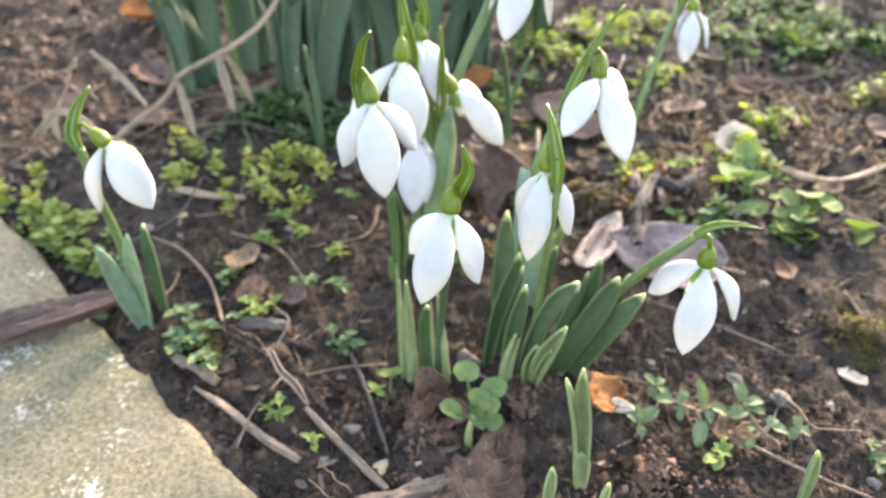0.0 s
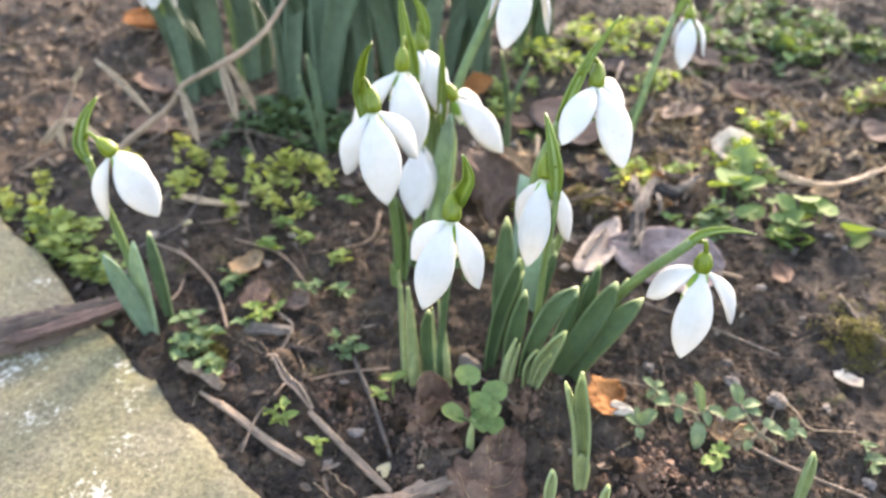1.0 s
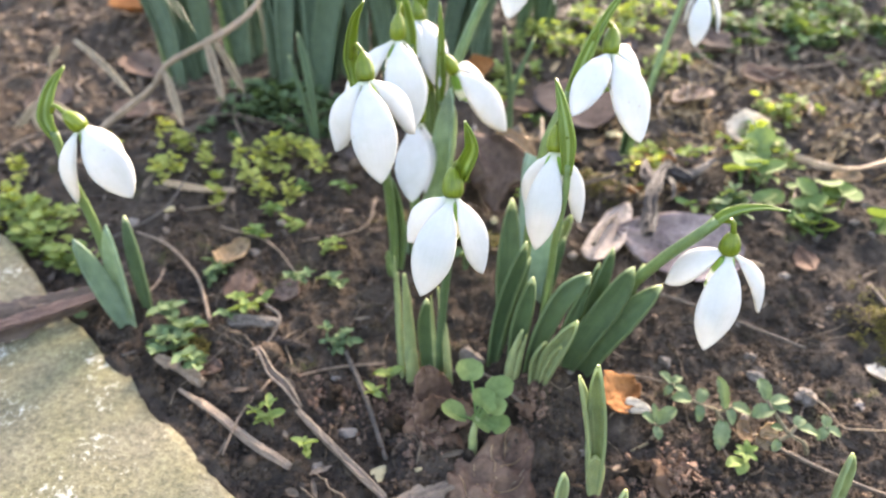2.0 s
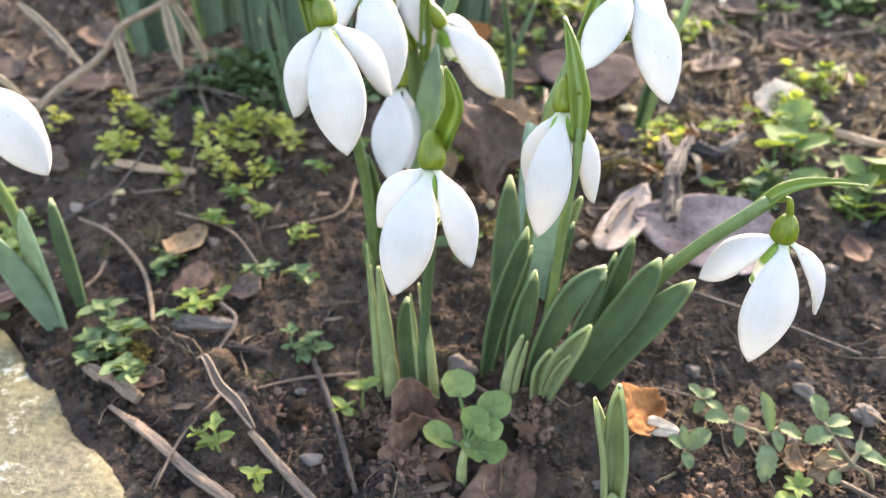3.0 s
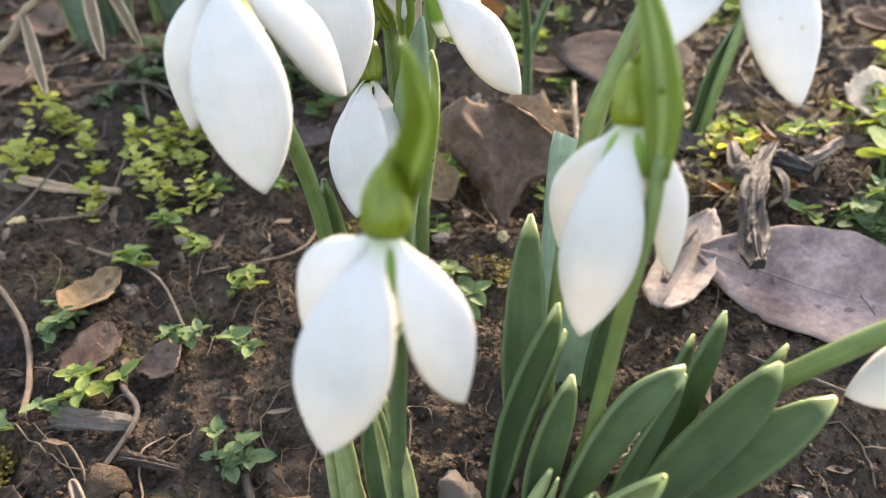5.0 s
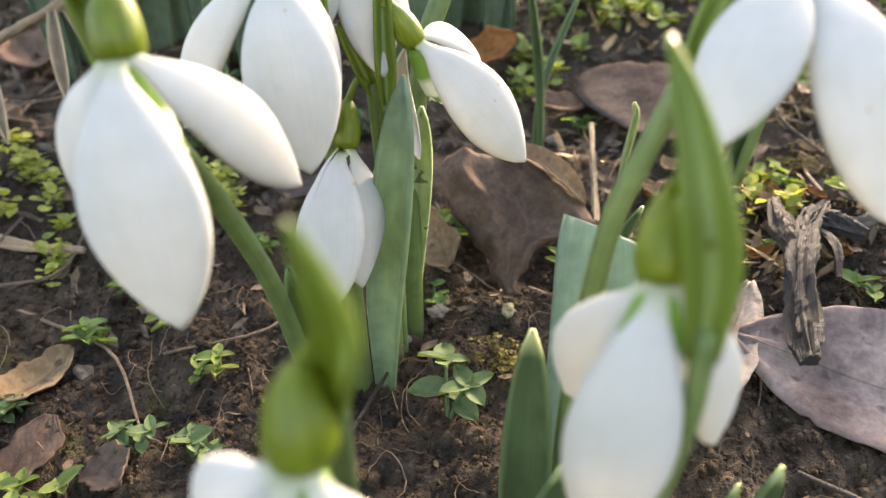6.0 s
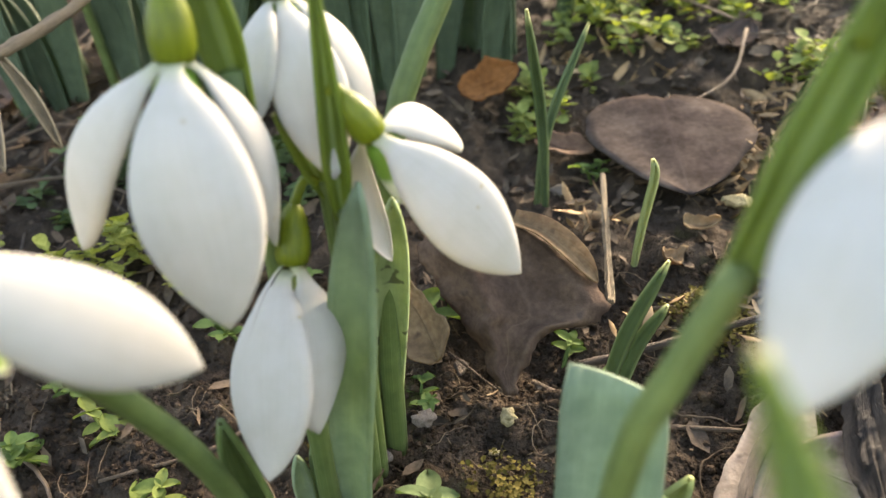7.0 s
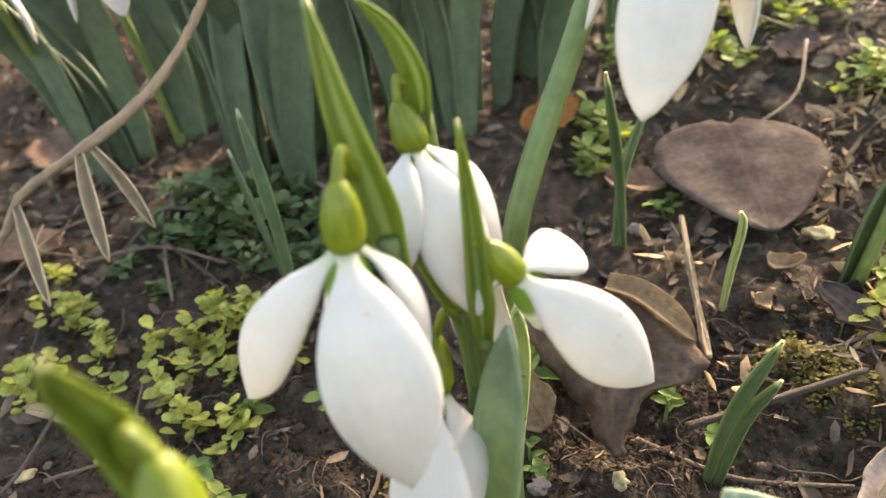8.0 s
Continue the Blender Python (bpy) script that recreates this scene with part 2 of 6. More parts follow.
WEED = mat_leaf("weed leaf", (0.070, 0.122, 0.042), (0.118, 0.185, 0.070))
ROUNDLEAF = mat_leaf("round weed leaf", (0.078, 0.122, 0.042), (0.125, 0.178, 0.070), 0.3)
DULLWEED = mat_leaf("dull weed leaf", (0.064, 0.103, 0.050), (0.106, 0.152, 0.078), 0.25)
DUSTY = mat_leaf("dusty weed leaf", (0.072, 0.102, 0.054), (0.118, 0.152, 0.086), 0.2)
LIME = mat_leaf("yellow-green weed leaf", (0.180, 0.215, 0.055), (0.40, 0.425, 0.145), 0.48)
FRESH = mat_leaf("fresh weed leaf", (0.105, 0.155, 0.050), (0.185, 0.240, 0.085), 0.4)
DRYSTEM = wood_material("weed stem", (0.15, 0.125, 0.075), (0.27, 0.225, 0.140))
MOSS = mat_leaf("moss", (0.060, 0.052, 0.014), (0.115, 0.098, 0.028), 0.2)
RUBBLE = plain_grain("reddish crumbs", (0.062, 0.039, 0.028), (0.140, 0.090, 0.064), 500.0, 0.9, True)
FRAG = plain_grain("leaf litter", (0.038, 0.030, 0.024), (0.130, 0.097, 0.070), 400.0, 0.8, True)
ROOT = plain_grain("rootlets", (0.070, 0.050, 0.034), (0.170, 0.128, 0.088), 400.0, 0.8, True)
# leaf litter again, with its sunlit tone put into the colour
SUNLITFRAG = plain_grain("sunlit dry litter", (0.10, 0.066, 0.040), (0.36, 0.250, 0.145), 300.0, 0.8, True)

# ---- shape helpers ----
RNG = np.random.default_rng(7)
LATTICE = RNG.random((64, 64))
SLOPE_X, SLOPE_Y = 0.012, 0.305
BANK_TOP = 0.60


def value_noise(x, y):
    xi, yi = np.floor(x).astype(int), np.floor(y).astype(int)
    fx, fy = x - xi, y - yi
    fx, fy = fx * fx * (3 - 2 * fx), fy * fy * (3 - 2 * fy)
    a, b = LATTICE[xi % 64, yi % 64], LATTICE[(xi + 1) % 64, yi % 64]
    c, d = LATTICE[xi % 64, (yi + 1) % 64], LATTICE[(xi + 1) % 64, (yi + 1) % 64]
    return (a * (1 - fx) + b * fx) * (1 - fy) + (c * (1 - fx) + d * fx) * fy - 0.5


def ground_height(x, y):
    """The bank of soil: a slope of 17 degrees that levels off further up."""
    x, y = np.asarray(x, float), np.asarray(y, float)
    top = np.clip(y, -0.5, BANK_TOP)
    z = SLOPE_X * np.clip(x, -1, 1) + SLOPE_Y * top
    z = z + 0.007 * value_noise(x * 28 + 9, y * 28 + 4) + 0.0042 * value_noise(x * 85, y * 85)
    z = z + 0.0024 * value_noise(x * 240 + 5, y * 240) + 0.0014 * value_noise(x * 620, y * 620 + 7)
    z = z + 0.0016 * np.abs(value_noise(x * 380 + 3, y * 380 + 8)) + 0.0010 * value_noise(x * 1100, y * 1100)
    past = -0.906 * (x + 0.099) - 0.004 - y
    under = np.clip(past / 0.010, 0, 1) * (past < 0.36) * (np.abs(x + 0.14) < 0.42)
    return z - 0.0009 - 0.014 * under


def gz(x, y):
    return float(ground_height(x, y))


def cm(x, y, z):
    return Vector((x, y, z)) * 0.01


def on_ground(x, y, lift=0.0):
    """A point in centimetres of plan, on the soil."""
    return Vector((x * 0.01, y * 0.01, gz(x * 0.01, y * 0.01) + lift * 0.01))


UP = Vector((-SLOPE_X, -SLOPE_Y, 1)).normalized()


def spline(points, n):
    """n points along a smooth curve through the given ones."""
    p = [Vector(q) for q in points]
    p = [2 * p[0] - p[1]] + p + [2 * p[-1] - p[-2]]
    out = []
    for k in range(n):
        s = k / (n - 1) * (len(p) - 3)
        i = min(int(s), len(p) - 4)
        t = s - i
        a, b, c, d = p[i:i + 4]
        out.append(0.5 * (2 * b + (c - a) * t + (2 * a - 5 * b + 4 * c - d) * t * t + (3 * b - 3 * c + d - a) * t ** 3))
    return out


def mesh_of(name, verts, faces, uvs=None, smooth=True):
    me = bpy.data.meshes.new(name)
    me.from_pydata([tuple(v) for v in verts], [], faces)
    if uvs is not None:
        layer = me.uv_layers.new(name="UVMap")
        flat = np.empty(len(me.loops) * 2, "f")
        idx = np.empty(len(me.loops), "i")
        me.loops.foreach_get("vertex_index", idx)
        flat[:] = np.asarray(uvs, "f")[idx].ravel()
        layer.data.foreach_set("uv", flat)
    me.polygons.foreach_set("use_smooth", [smooth] * len(me.polygons))
    me.update()
    return me


def hold(me, material):
    me.materials.append(material)
    return me


def part(name, me, material, parent, label="", solid=0.0):
    """One mesh under a thing or under a part; coordinates are the world's."""
    if material and not me.materials:
        me.materials.append(material)
    ob = new(name, me)
    if parent:
        ob.parent = parent
        ob.matrix_parent_inverse = parent_world(parent).inverted()
    if solid:
        s = ob.modifiers.new("thickness", "SOLIDIFY")
        s.thickness, s.offset = solid, 0
    if label:
        ob["label"] = label
    return ob


def parent_world(ob):
    m = ob.matrix_basis.copy()
    if ob.parent:
        m = parent_world(ob.parent) @ ob.matrix_parent_inverse @ m
    return m


def thing(name, base, label, category, group="", kind=""):
    ob = new(name)
    ob.empty_display_size = 0.01
    ob.matrix_basis = Matrix.Translation(base)
    return tagged(ob, label, category, group, kind)


def grid_mesh(name, rows, closed=False, smooth=True):
    """A sheet from rows of points; closed joins the last column to the first."""
    nu, nv = len(rows[0]), len(rows)
    verts = [v for r in rows for v in r]
    uvs = [(i / (nu - (0 if closed else 1)), j / (nv - 1)) for j in range(nv) for i in range(nu)]
    faces = []
    for j in range(nv - 1):
        for i in range(nu if closed else nu - 1):
            k = (i + 1) % nu
            faces.append((j * nu + i, j * nu + k, (j + 1) * nu + k, (j + 1) * nu + i))
    return mesh_of(name, verts, faces, uvs, smooth)


def frames_along(path):
    """Tangent and two cross directions at each point of a path."""
    out, ref = [], None
    for i, p in enumerate(path):
        t = (path[min(i + 1, len(path) - 1)] - path[max(i - 1, 0)]).normalized()
        if ref is None:
            ref = t.orthogonal().normalized()
        ref = (ref - t * ref.dot(t)).normalized()
        out.append((t, ref.copy(), t.cross(ref)))
    return out


def tube(name, points, radii, n=16, sides=8, wobble=0.0, flat=1.0):
    """A round, tapered, capped rod along a smooth curve."""
    path = spline(points, n)
    rows = []
    for i, (p, (t, a, b)) in enumerate(zip(path, frames_along(path))):
        s = i / (n - 1) * (len(radii) - 1)
        k = min(int(s), len(radii) - 2)
        r = radii[k] + (radii[k + 1] - radii[k]) * (s - k)
        rows.append([p + (a * math.cos(2 * math.pi * j / sides) + b * flat * math.sin(2 * math.pi * j / sides))
                     * r * (1 + wobble * random.uniform(-1, 1)) for j in range(sides)])
    rows.insert(0, [path[0].copy() for _ in range(sides)])
    rows.append([path[-1].copy() for _ in range(sides)])
    return grid_mesh(name, rows, True)


def blade(name, points, width, face, fold=0.25, n=18, across=7, tip=0.9, foot=0.75, cut=False, twist=0.0, sheath=False):
    """A strap leaf: a channelled blade along a curve; face: the way its inner side looks."""
    path = spline(points, n)
    rows = []
    for j, p in enumerate(path):
        s = j / (n - 1)
        t = (path[min(j + 1, n - 1)] - path[max(j - 1, 0)]).normalized()
        f = Vector(face)
        f = (f - t * f.dot(t)).normalized()
        side = t.cross(f)
        if twist:
            q = Matrix.Rotation(twist * s, 3, t)
            f, side = q @ f, q @ side
        w = foot + (1 - foot) * math.sin(min(1, s / 0.55) * math.pi / 2)
        if sheath:
            w = 0.55 + 0.45 * min(1, s / 0.28) if s < 0.28 else max(0.03, 1 - ((s - 0.28) / 0.72) ** 1.4) ** 0.85
        elif cut and s > 0.86:
            k = (s - 0.86) / 0.14
            w *= 1 - 0.12 * k ** 3
        elif not cut and s > 0.52:
            k = (s - 0.52) / 0.48
            w *= max(0.012, 1 - k ** 2.5) ** 0.72 * tip + (1 - tip) * (1 - k)
        slant = 0.16 * width * max(0.0, (s - 0.86) / 0.14) if cut else 0.0
        rows.append([p + side * (u * w * width / 2) - t * (slant * u) + f * (fold * width * w * (u * u - 0.25))
                     for u in [2 * i / (across - 1) - 1 for i in range(across)]])
    return grid_mesh(name, rows)


def lathe(name, a, b, profile, sides=20):
    """A turned body from a to b; profile: rows of (share of the way, radius)."""
    axis = (b - a)
    t = axis.normalized()
    u = t.orthogonal().normalized()
    v = t.cross(u)
    rows = [[a + axis * s + (u * math.cos(2 * math.pi * j / sides) + v * math.sin(2 * math.pi * j / sides)) * r for j in range(sides)]
            for s, r in profile]
    return grid_mesh(name, rows, True)


def tepal_mesh(root, tip, out, width, bulge=0.16, hollow=0.42, n=22, across=13):
    """A spoon-shaped outer petal with a narrow claw."""
    axis = tip - root
    length = axis.length
    t = axis / length
    f = (out - t * out.dot(t)).normalized()
    side = t.cross(f)
    rows = []
    for j in range(n):
        s = j / (n - 1)
        w = max(math.sin(math.pi * min(1, s) ** 1.10), 0) ** 0.78
        claw = min(1, s / 0.22)
        w *= 0.62 + 0.38 * claw * claw * (3 - 2 * claw)
        w = max(w, 0.20 * (1 - s * 4), 0.012) * width / 2
        lift = bulge * length * math.sin(math.pi * s ** 0.85)
        row = []
        for i in range(across):
            u = 2 * i / (across - 1) - 1
            uu = math.sin(u * math.pi / 2)
            ripple = 0.012 * width * math.sin(9 * s + 3 * u) * abs(u)
            row.append(root + axis * s + side * (uu * w) + f * (lift - hollow * w * u * u + ripple))
        rows.append(row)
    return grid_mesh("tepal", rows)


GROUP = "snowdrops in the bed"


def flower(plant, root, top, tips, widths, junction=None, arch=None, ovary_r=0.0024, outs=(None, None, None), cup=True, bulge=0.16):
    """Ovary with its petals and stalk. root: where ovary and petals meet; top: the ovary's stalk end."""
    a, b = cm(*top), cm(*root)
    a = b + (a - b) * 1.15
    r = ovary_r
    ovary = part("ovary", lathe("ovary", a, b, [(0, 0.0003), (0.03, r * 0.32), (0.10, r * 0.50), (0.25, r * 0.74), (0.45, r * 0.93), (0.65, r), (0.8, r * 0.98), (0.9, r * 0.88), (0.98, r * 0.72), (1.0, 0.0003)]), OVARY, plant, "rounded yellow-green ovary")
    t = (b - a).normalized()
    for tip, w, o in zip(tips, widths, outs):
        q = cm(*tip)
        if o is None:
            out = (q - b) - t * (q - b).dot(t)
            if out.length < 0.0025:
                out = Vector((0, -1, 0.1))
        else:
            out = Vector(o)
        out.normalize()
        start = b - t * 0.0003 + out * r * 0.5
        part("tepal", tepal_mesh(start, q, out, w * 0.01, bulge), PETAL, ovary, "smooth white outer petal", 0.00022)
    if cup:
        length = 0.0082
        middle = sum((cm(*tip) for tip in tips), Vector()) / 3 - b
        t = (t * 0.3 + middle.normalized()).normalized()
        rows = []
        u = t.orthogonal().normalized()
        v = t.cross(u)
        n = 30
        for s, k in ((0.0, 0.0009), (0.12, 0.0015), (0.4, 0.0021), (0.7, 0.0024), (0.9, 0.0025), (1.0, 0.0026)):
            rows.append([b + t * (length * s - (0.0016 * abs(math.cos(1.5 * 2 * math.pi * j / n)) ** 6 if s == 1.0 else 0))
                         + (u * math.cos(2 * math.pi * j / n) + v * math.sin(2 * math.pi * j / n)) * k for j in range(n)])
        part("inner_cup", grid_mesh("inner_cup", rows, True), CUP, ovary, "white inner petals with green marks", 0.0003)
    if junction:
        pts = [cm(*junction)] + [cm(*p) for p in (arch or [])] + [a + (b - a) * 0.06]
        part("pedicel", tube("pedicel", pts, (0.0006, 0.0005, 0.0006), 14, 8), OVARY, ovary)
    return ovary


def scape(plant, points, r0=0.0014, r1=0.0011, material=None):
    return part("scape", tube("scape", [cm(*p) for p in points], (r0, (r0 + r1) / 2, r1), 22, 12, 0.01), material or SCAPE, plant)


def spathe(plant, points, width, face=(0, -1, 0.2), fold=0.45):
    return part("spathe", blade("spathe", [cm(*p) for p in points], width * 0.01, face, fold, 18, 9, sheath=True), SPATHE, plant, "green two-keeled sheath with a papery middle", 0.0004)


def leaf(plant, points, width, face=(0, -1, 0.3), material=None, fold=0.2, cut=False, twist=0.0, label=""):
    return part("leaf", blade("leaf", [cm(*p) for p in points], width * 0.01, face, fold, 18, 9, foot=0.9 if cut else 0.5, cut=cut, twist=twist), material or LEAF, plant, label, 0.0007)


def rolled(plant, points, r, material=None, label=""):
    """A young leaf still rolled up: a flattened spear with a blunt tip."""
    r *= 0.01
    return part("leaf", tube("leaf", [cm(*p) for p in points], (r * 1.05, r * 1.1, r * 1.0, r * 0.85, r * 0.66, r * 0.28), 24, 12, 0.015, 0.72), material or SHOOT, plant, label)


def foot(x, y):
    """Centimetres, a little under the soil."""
    return (x, y, gz(x * 0.01, y * 0.01) * 100 - 0.25)


# ---- ground ----
def stretch_axis(lo, hi, step, reach):
    near = np.arange(lo, hi + step / 2, step)
    out, d, x = [], step, hi
    while x < reach:
        d = d * 1.03 if x < 0.45 else d * 1.25
        x += d
        out.append(x)
    neg, d, x = [], step, lo
    while x > -reach:
        d = d * 1.03 if x > -0.45 else d * 1.25
        x -= d
        neg.append(x)
    return np.concatenate([neg[::-1], near, out])


def build_ground():
    xs, ys = stretch_axis(-0.20, 0.18, 0.0009, 300), stretch_axis(-0.05, 0.20, 0.0009, 300)
    gx, gy = np.meshgrid(xs, ys)
    z = ground_height(gx, gy)
    nx, ny = len(xs), len(ys)
    i = np.arange(nx * ny).reshape(ny, nx)
    quads = np.stack([i[:-1, :-1], i[:-1, 1:], i[1:, 1:], i[1:, :-1]], -1).reshape(-1, 4)
    me = bpy.data.meshes.new("ground")
    me.vertices.add(nx * ny)
    me.vertices.foreach_set("co", np.stack([gx, gy, z], -1).astype("f").ravel())
    me.loops.add(quads.size)
    me.loops.foreach_set("vertex_index", quads.astype("i").ravel())
    me.polygons.add(len(quads))
    me.polygons.foreach_set("loop_start", np.arange(0, quads.size, 4, dtype="i"))
    me.polygons.foreach_set("use_smooth", np.ones(len(quads), bool))
    me.update(calc_edges=True)
    me.validate()
    tagged(new("ground", hold(me, SOIL)), "dark crumbly garden soil sloping up, with mossy spots", "ground", kind="structure")


build_ground()


def build_kerb():
    """The flat stone that edges the bed: a thick slab with a worn, uneven rim."""
    edge = [(-54, 40), (-36, 23.5), (-24, 12.8), (-20.5, 9.6), (-17.29, 6.49), (-15.45, 5.08), (-14.12, 3.75), (-13.11, 2.55), (-11.32, 1.03), (-9.94, -0.14), (-8.51, -1.53), (-7.25, -2.61), (-6.08, -3.74), (-3.6, -6.1), (-1.0, -8.5), (8, -16.5), (24, -31)]
    rim = spline([cm(x, y, 0) for x, y in edge], 150)
    inward = Vector((-0.68, -0.73, 0))
    rows = []
    for j, (back, drop) in enumerate(((0.0, -1.6), (-0.02, -0.5), (0.0, -0.05), (0.10, 0.17), (0.28, 0.27), (0.7, 0.33), (1.3, 0.36), (2.2, 0.38), (3.4, 0.4), (5, 0.4), (8, 0.4), (14, 0.4), (30, 0.4))):
        row = []
        for p in rim:
            q = p + inward * back * 0.01
            w = 0.0013 * float(value_noise(q.x * 110, q.y * 110)) + 0.0009 * float(value_noise(q.x * 420, q.y * 420))
            if j < 4:
                q = q + Vector((w, w, 0)) * 0.7
            row.append(Vector((q.x, q.y, SLOPE_X * q.x + SLOPE_Y * q.y + drop * 0.01 + w * (0.8 if drop > 0 else 0.2))))
        rows.append(row)
    me = grid_mesh("kerb_stone", rows)
    tagged(part("kerb_stone", me, STONE, None, solid=0.0), "pale weathered kerb stone with greenish film and white crust", "kerb stone", kind="structure")


build_kerb()


# ---- stuff on the ground ----
def ico():
    bm = bmesh.new()
    bmesh.ops.create_icosphere(bm, subdivisions=1, radius=1.0)
    v = np.array([q.co[:] for q in bm.verts])
    f = np.array([[q.index for q in p.verts] for p in bm.faces])
    bm.free()
    return v, f


def scatter_mesh(name, material, base_v, base_f, mats, label, category, smooth=True):
    """Many copies of a small shape in one mesh of uncountable stuff; mats: 3 x 4 arrays."""
    nv = len(base_v)
    vs = np.concatenate([base_v @ m[:, :3].T + m[:, 3] for m in mats])
    fs = np.concatenate([base_f + k * nv for k in range(len(mats))])
    me = bpy.data.meshes.new(name)
    me.from_pydata(vs.tolist(), [], fs.tolist())
    me.polygons.foreach_set("use_smooth", np.full(len(me.polygons), smooth))
    me.update()
    return tagged(new(name, hold(me, material)), label, category, kind="stuff")


def random_turn(rng):
    q = rng.normal(size=4)
    q /= np.linalg.norm(q)
    w, x, y, z = q
    return np.array([[1 - 2 * (y * y + z * z), 2 * (x * y - z * w), 2 * (x * z + y * w)],
                     [2 * (x * y + z * w), 1 - 2 * (x * x + z * z), 2 * (y * z - x * w)],
                     [2 * (x * z - y * w), 2 * (y * z + x * w), 1 - 2 * (x * x + y * y)]])


def on_kerb(x, y):
    """True on the stone's side of its rim (centimetres)."""
    return y < -0.906 * (x + 9.9) - 0.1 and x < -2


def turns(rng, n):
    """n random rotations."""
    q = rng.normal(size=(n, 4))
    q /= np.linalg.norm(q, axis=1)[:, None]
    w, x, y, z = q.T
    return np.stack([1 - 2 * (y * y + z * z), 2 * (x * y - z * w), 2 * (x * z + y * w),
                     2 * (x * y + z * w), 1 - 2 * (x * x + z * z), 2 * (y * z - x * w),
                     2 * (x * z - y * w), 2 * (y * z + x * w), 1 - 2 * (x * x + y * y)], -1).reshape(n, 3, 3)


def clods():
    rng = np.random.default_rng(11)
    v, f = ico()
    v = v * (1 + 0.35 * rng.normal(size=(len(v), 1)).clip(-1, 1))
    # coarse crumbs all over, fine ones where the eye comes near, and a row along the kerb
    x = np.concatenate([rng.uniform(-27, 25, 15000), rng.uniform(-11, 8, 42000), rng.uniform(-17.5, -4.5, 1300)])
    y = np.concatenate([rng.uniform(-6, 30, 15000), rng.uniform(-4.5, 9, 42000), np.zeros(1300)])
    y[-1300:] = -0.906 * (x[-1300:] + 9.9) + np.abs(rng.normal(size=1300)) * 0.35 + 0.05
    r = np.concatenate([0.0003 + 0.0010 * rng.random(15000) ** 3, 0.00016 + 0.00045 * rng.random(42000) ** 2.5, 0.0003 + 0.0006 * rng.random(1300) ** 2])
    r = np.where(rng.random(len(r)) < 0.015, r * 2.6, r)
    keep = ~((y < -0.906 * (x + 9.9) - 0.1) & (x < -2))
    x, y, r = x[keep] * 0.01, y[keep] * 0.01, r[keep]
    n = len(x)
    z = ground_height(x, y) + r * rng.uniform(-0.3, 0.4, n)
    m = turns(rng, n) * (r[:, None] * rng.uniform(0.6, 1.3, (n, 3)))[:, None, :]
    vs = np.einsum("nij,kj->nki", m, v) + np.stack([x, y, z], -1)[:, None, :]
    fs = f[None] + (np.arange(n) * len(v))[:, None, None]
    me = bpy.data.meshes.new("soil_crumbs")
    me.vertices.add(n * len(v))
    me.vertices.foreach_set("co", vs.astype("f").ravel())
    me.loops.add(fs.size)
    me.loops.foreach_set("vertex_index", fs.astype("i").ravel())
    me.polygons.add(n * len(f))
    me.polygons.foreach_set("loop_start", np.arange(0, fs.size, 3, dtype="i"))
    me.polygons.foreach_set("use_smooth", np.ones(n * len(f), bool))
    me.update(calc_edges=True)
    tagged(new("soil_crumbs", hold(me, CLOD)), "loose dark crumbs of soil lying on the bed", "soil", kind="stuff")


def litter():
    rng = np.random.default_rng(5)
    g = [(-1, -0.25, 0.1), (-0.3, -0.6, 0), (0.5, -0.45, 0.12), (1.0, 0.1, 0.0), (0.45, 0.55, 0.15), (-0.4, 0.5, 0.05), (0.05, 0.0, -0.12)]
    f = np.array([(6, 0, 1), (6, 1, 2), (6, 2, 3), (6, 3, 4), (6, 4, 5), (6, 5, 0)])
    mats = []
    while len(mats) < 8500:
        x, y = rng.uniform(-27, 25), rng.uniform(-6, 32)
        if on_kerb(x, y) or (y < 5 and rng.random() < 0.72) or (y < 8 and rng.random() < 0.3):
            continue
        r = (0.0005 + 0.0026 * rng.random() ** 1.8) * (1.25 if y > 8 else 1)
        t = random_turn(rng)
        t[:, 2] = 0.8 * t[:, 2] + np.array(UP)
        t[:, 2] /= np.linalg.norm(t[:, 2])
        t[:, 0] -= t[:, 2] * (t[:, 0] @ t[:, 2])
        t[:, 0] /= np.linalg.norm(t[:, 0])
        t[:, 1] = np.cross(t[:, 2], t[:, 0])
        m = np.zeros((3, 4))
        m[:, :3] = t * np.array([r, r * rng.uniform(0.25, 0.9), r])
        m[:, 3] = (x * 0.01, y * 0.01, gz(x * 0.01, y * 0.01) + 0.0006 + 0.0012 * rng.random())
        mats.append(m)
    scatter_mesh("leaf_litter", FRAG, np.array(g), f, mats, "brown crumbled leaf litter scattered over soil", "leaf litter")
    # more dry crumbs heaped up the bank, sunlight put into their paler golden tone
    heaps = rng.uniform((1.0, 5.8), (15.0, 17.0), (46, 2))
    dry = []
    for k in range(1500):
        x, y = heaps[rng.integers(46)] + rng.normal(size=2) * 0.42
        m = np.zeros((3, 4))
        r = 0.0006 + 0.0026 * rng.random() ** 2
        m[:, :3] = random_turn(rng) * np.array([r * 1.5, r * rng.uniform(0.25, 0.8), r])
        m[:, 3] = (x * 0.01, y * 0.01, gz(x * 0.01, y * 0.01) + 0.0006 + 0.0028 * rng.random() ** 2)
        dry.append(m)
    scatter_mesh("dry_litter", SUNLITFRAG, np.array(g), f, dry, "dry crumbs of leaves heaped on the bank, golden-brown with sunlight put into the colour", "leaf litter")


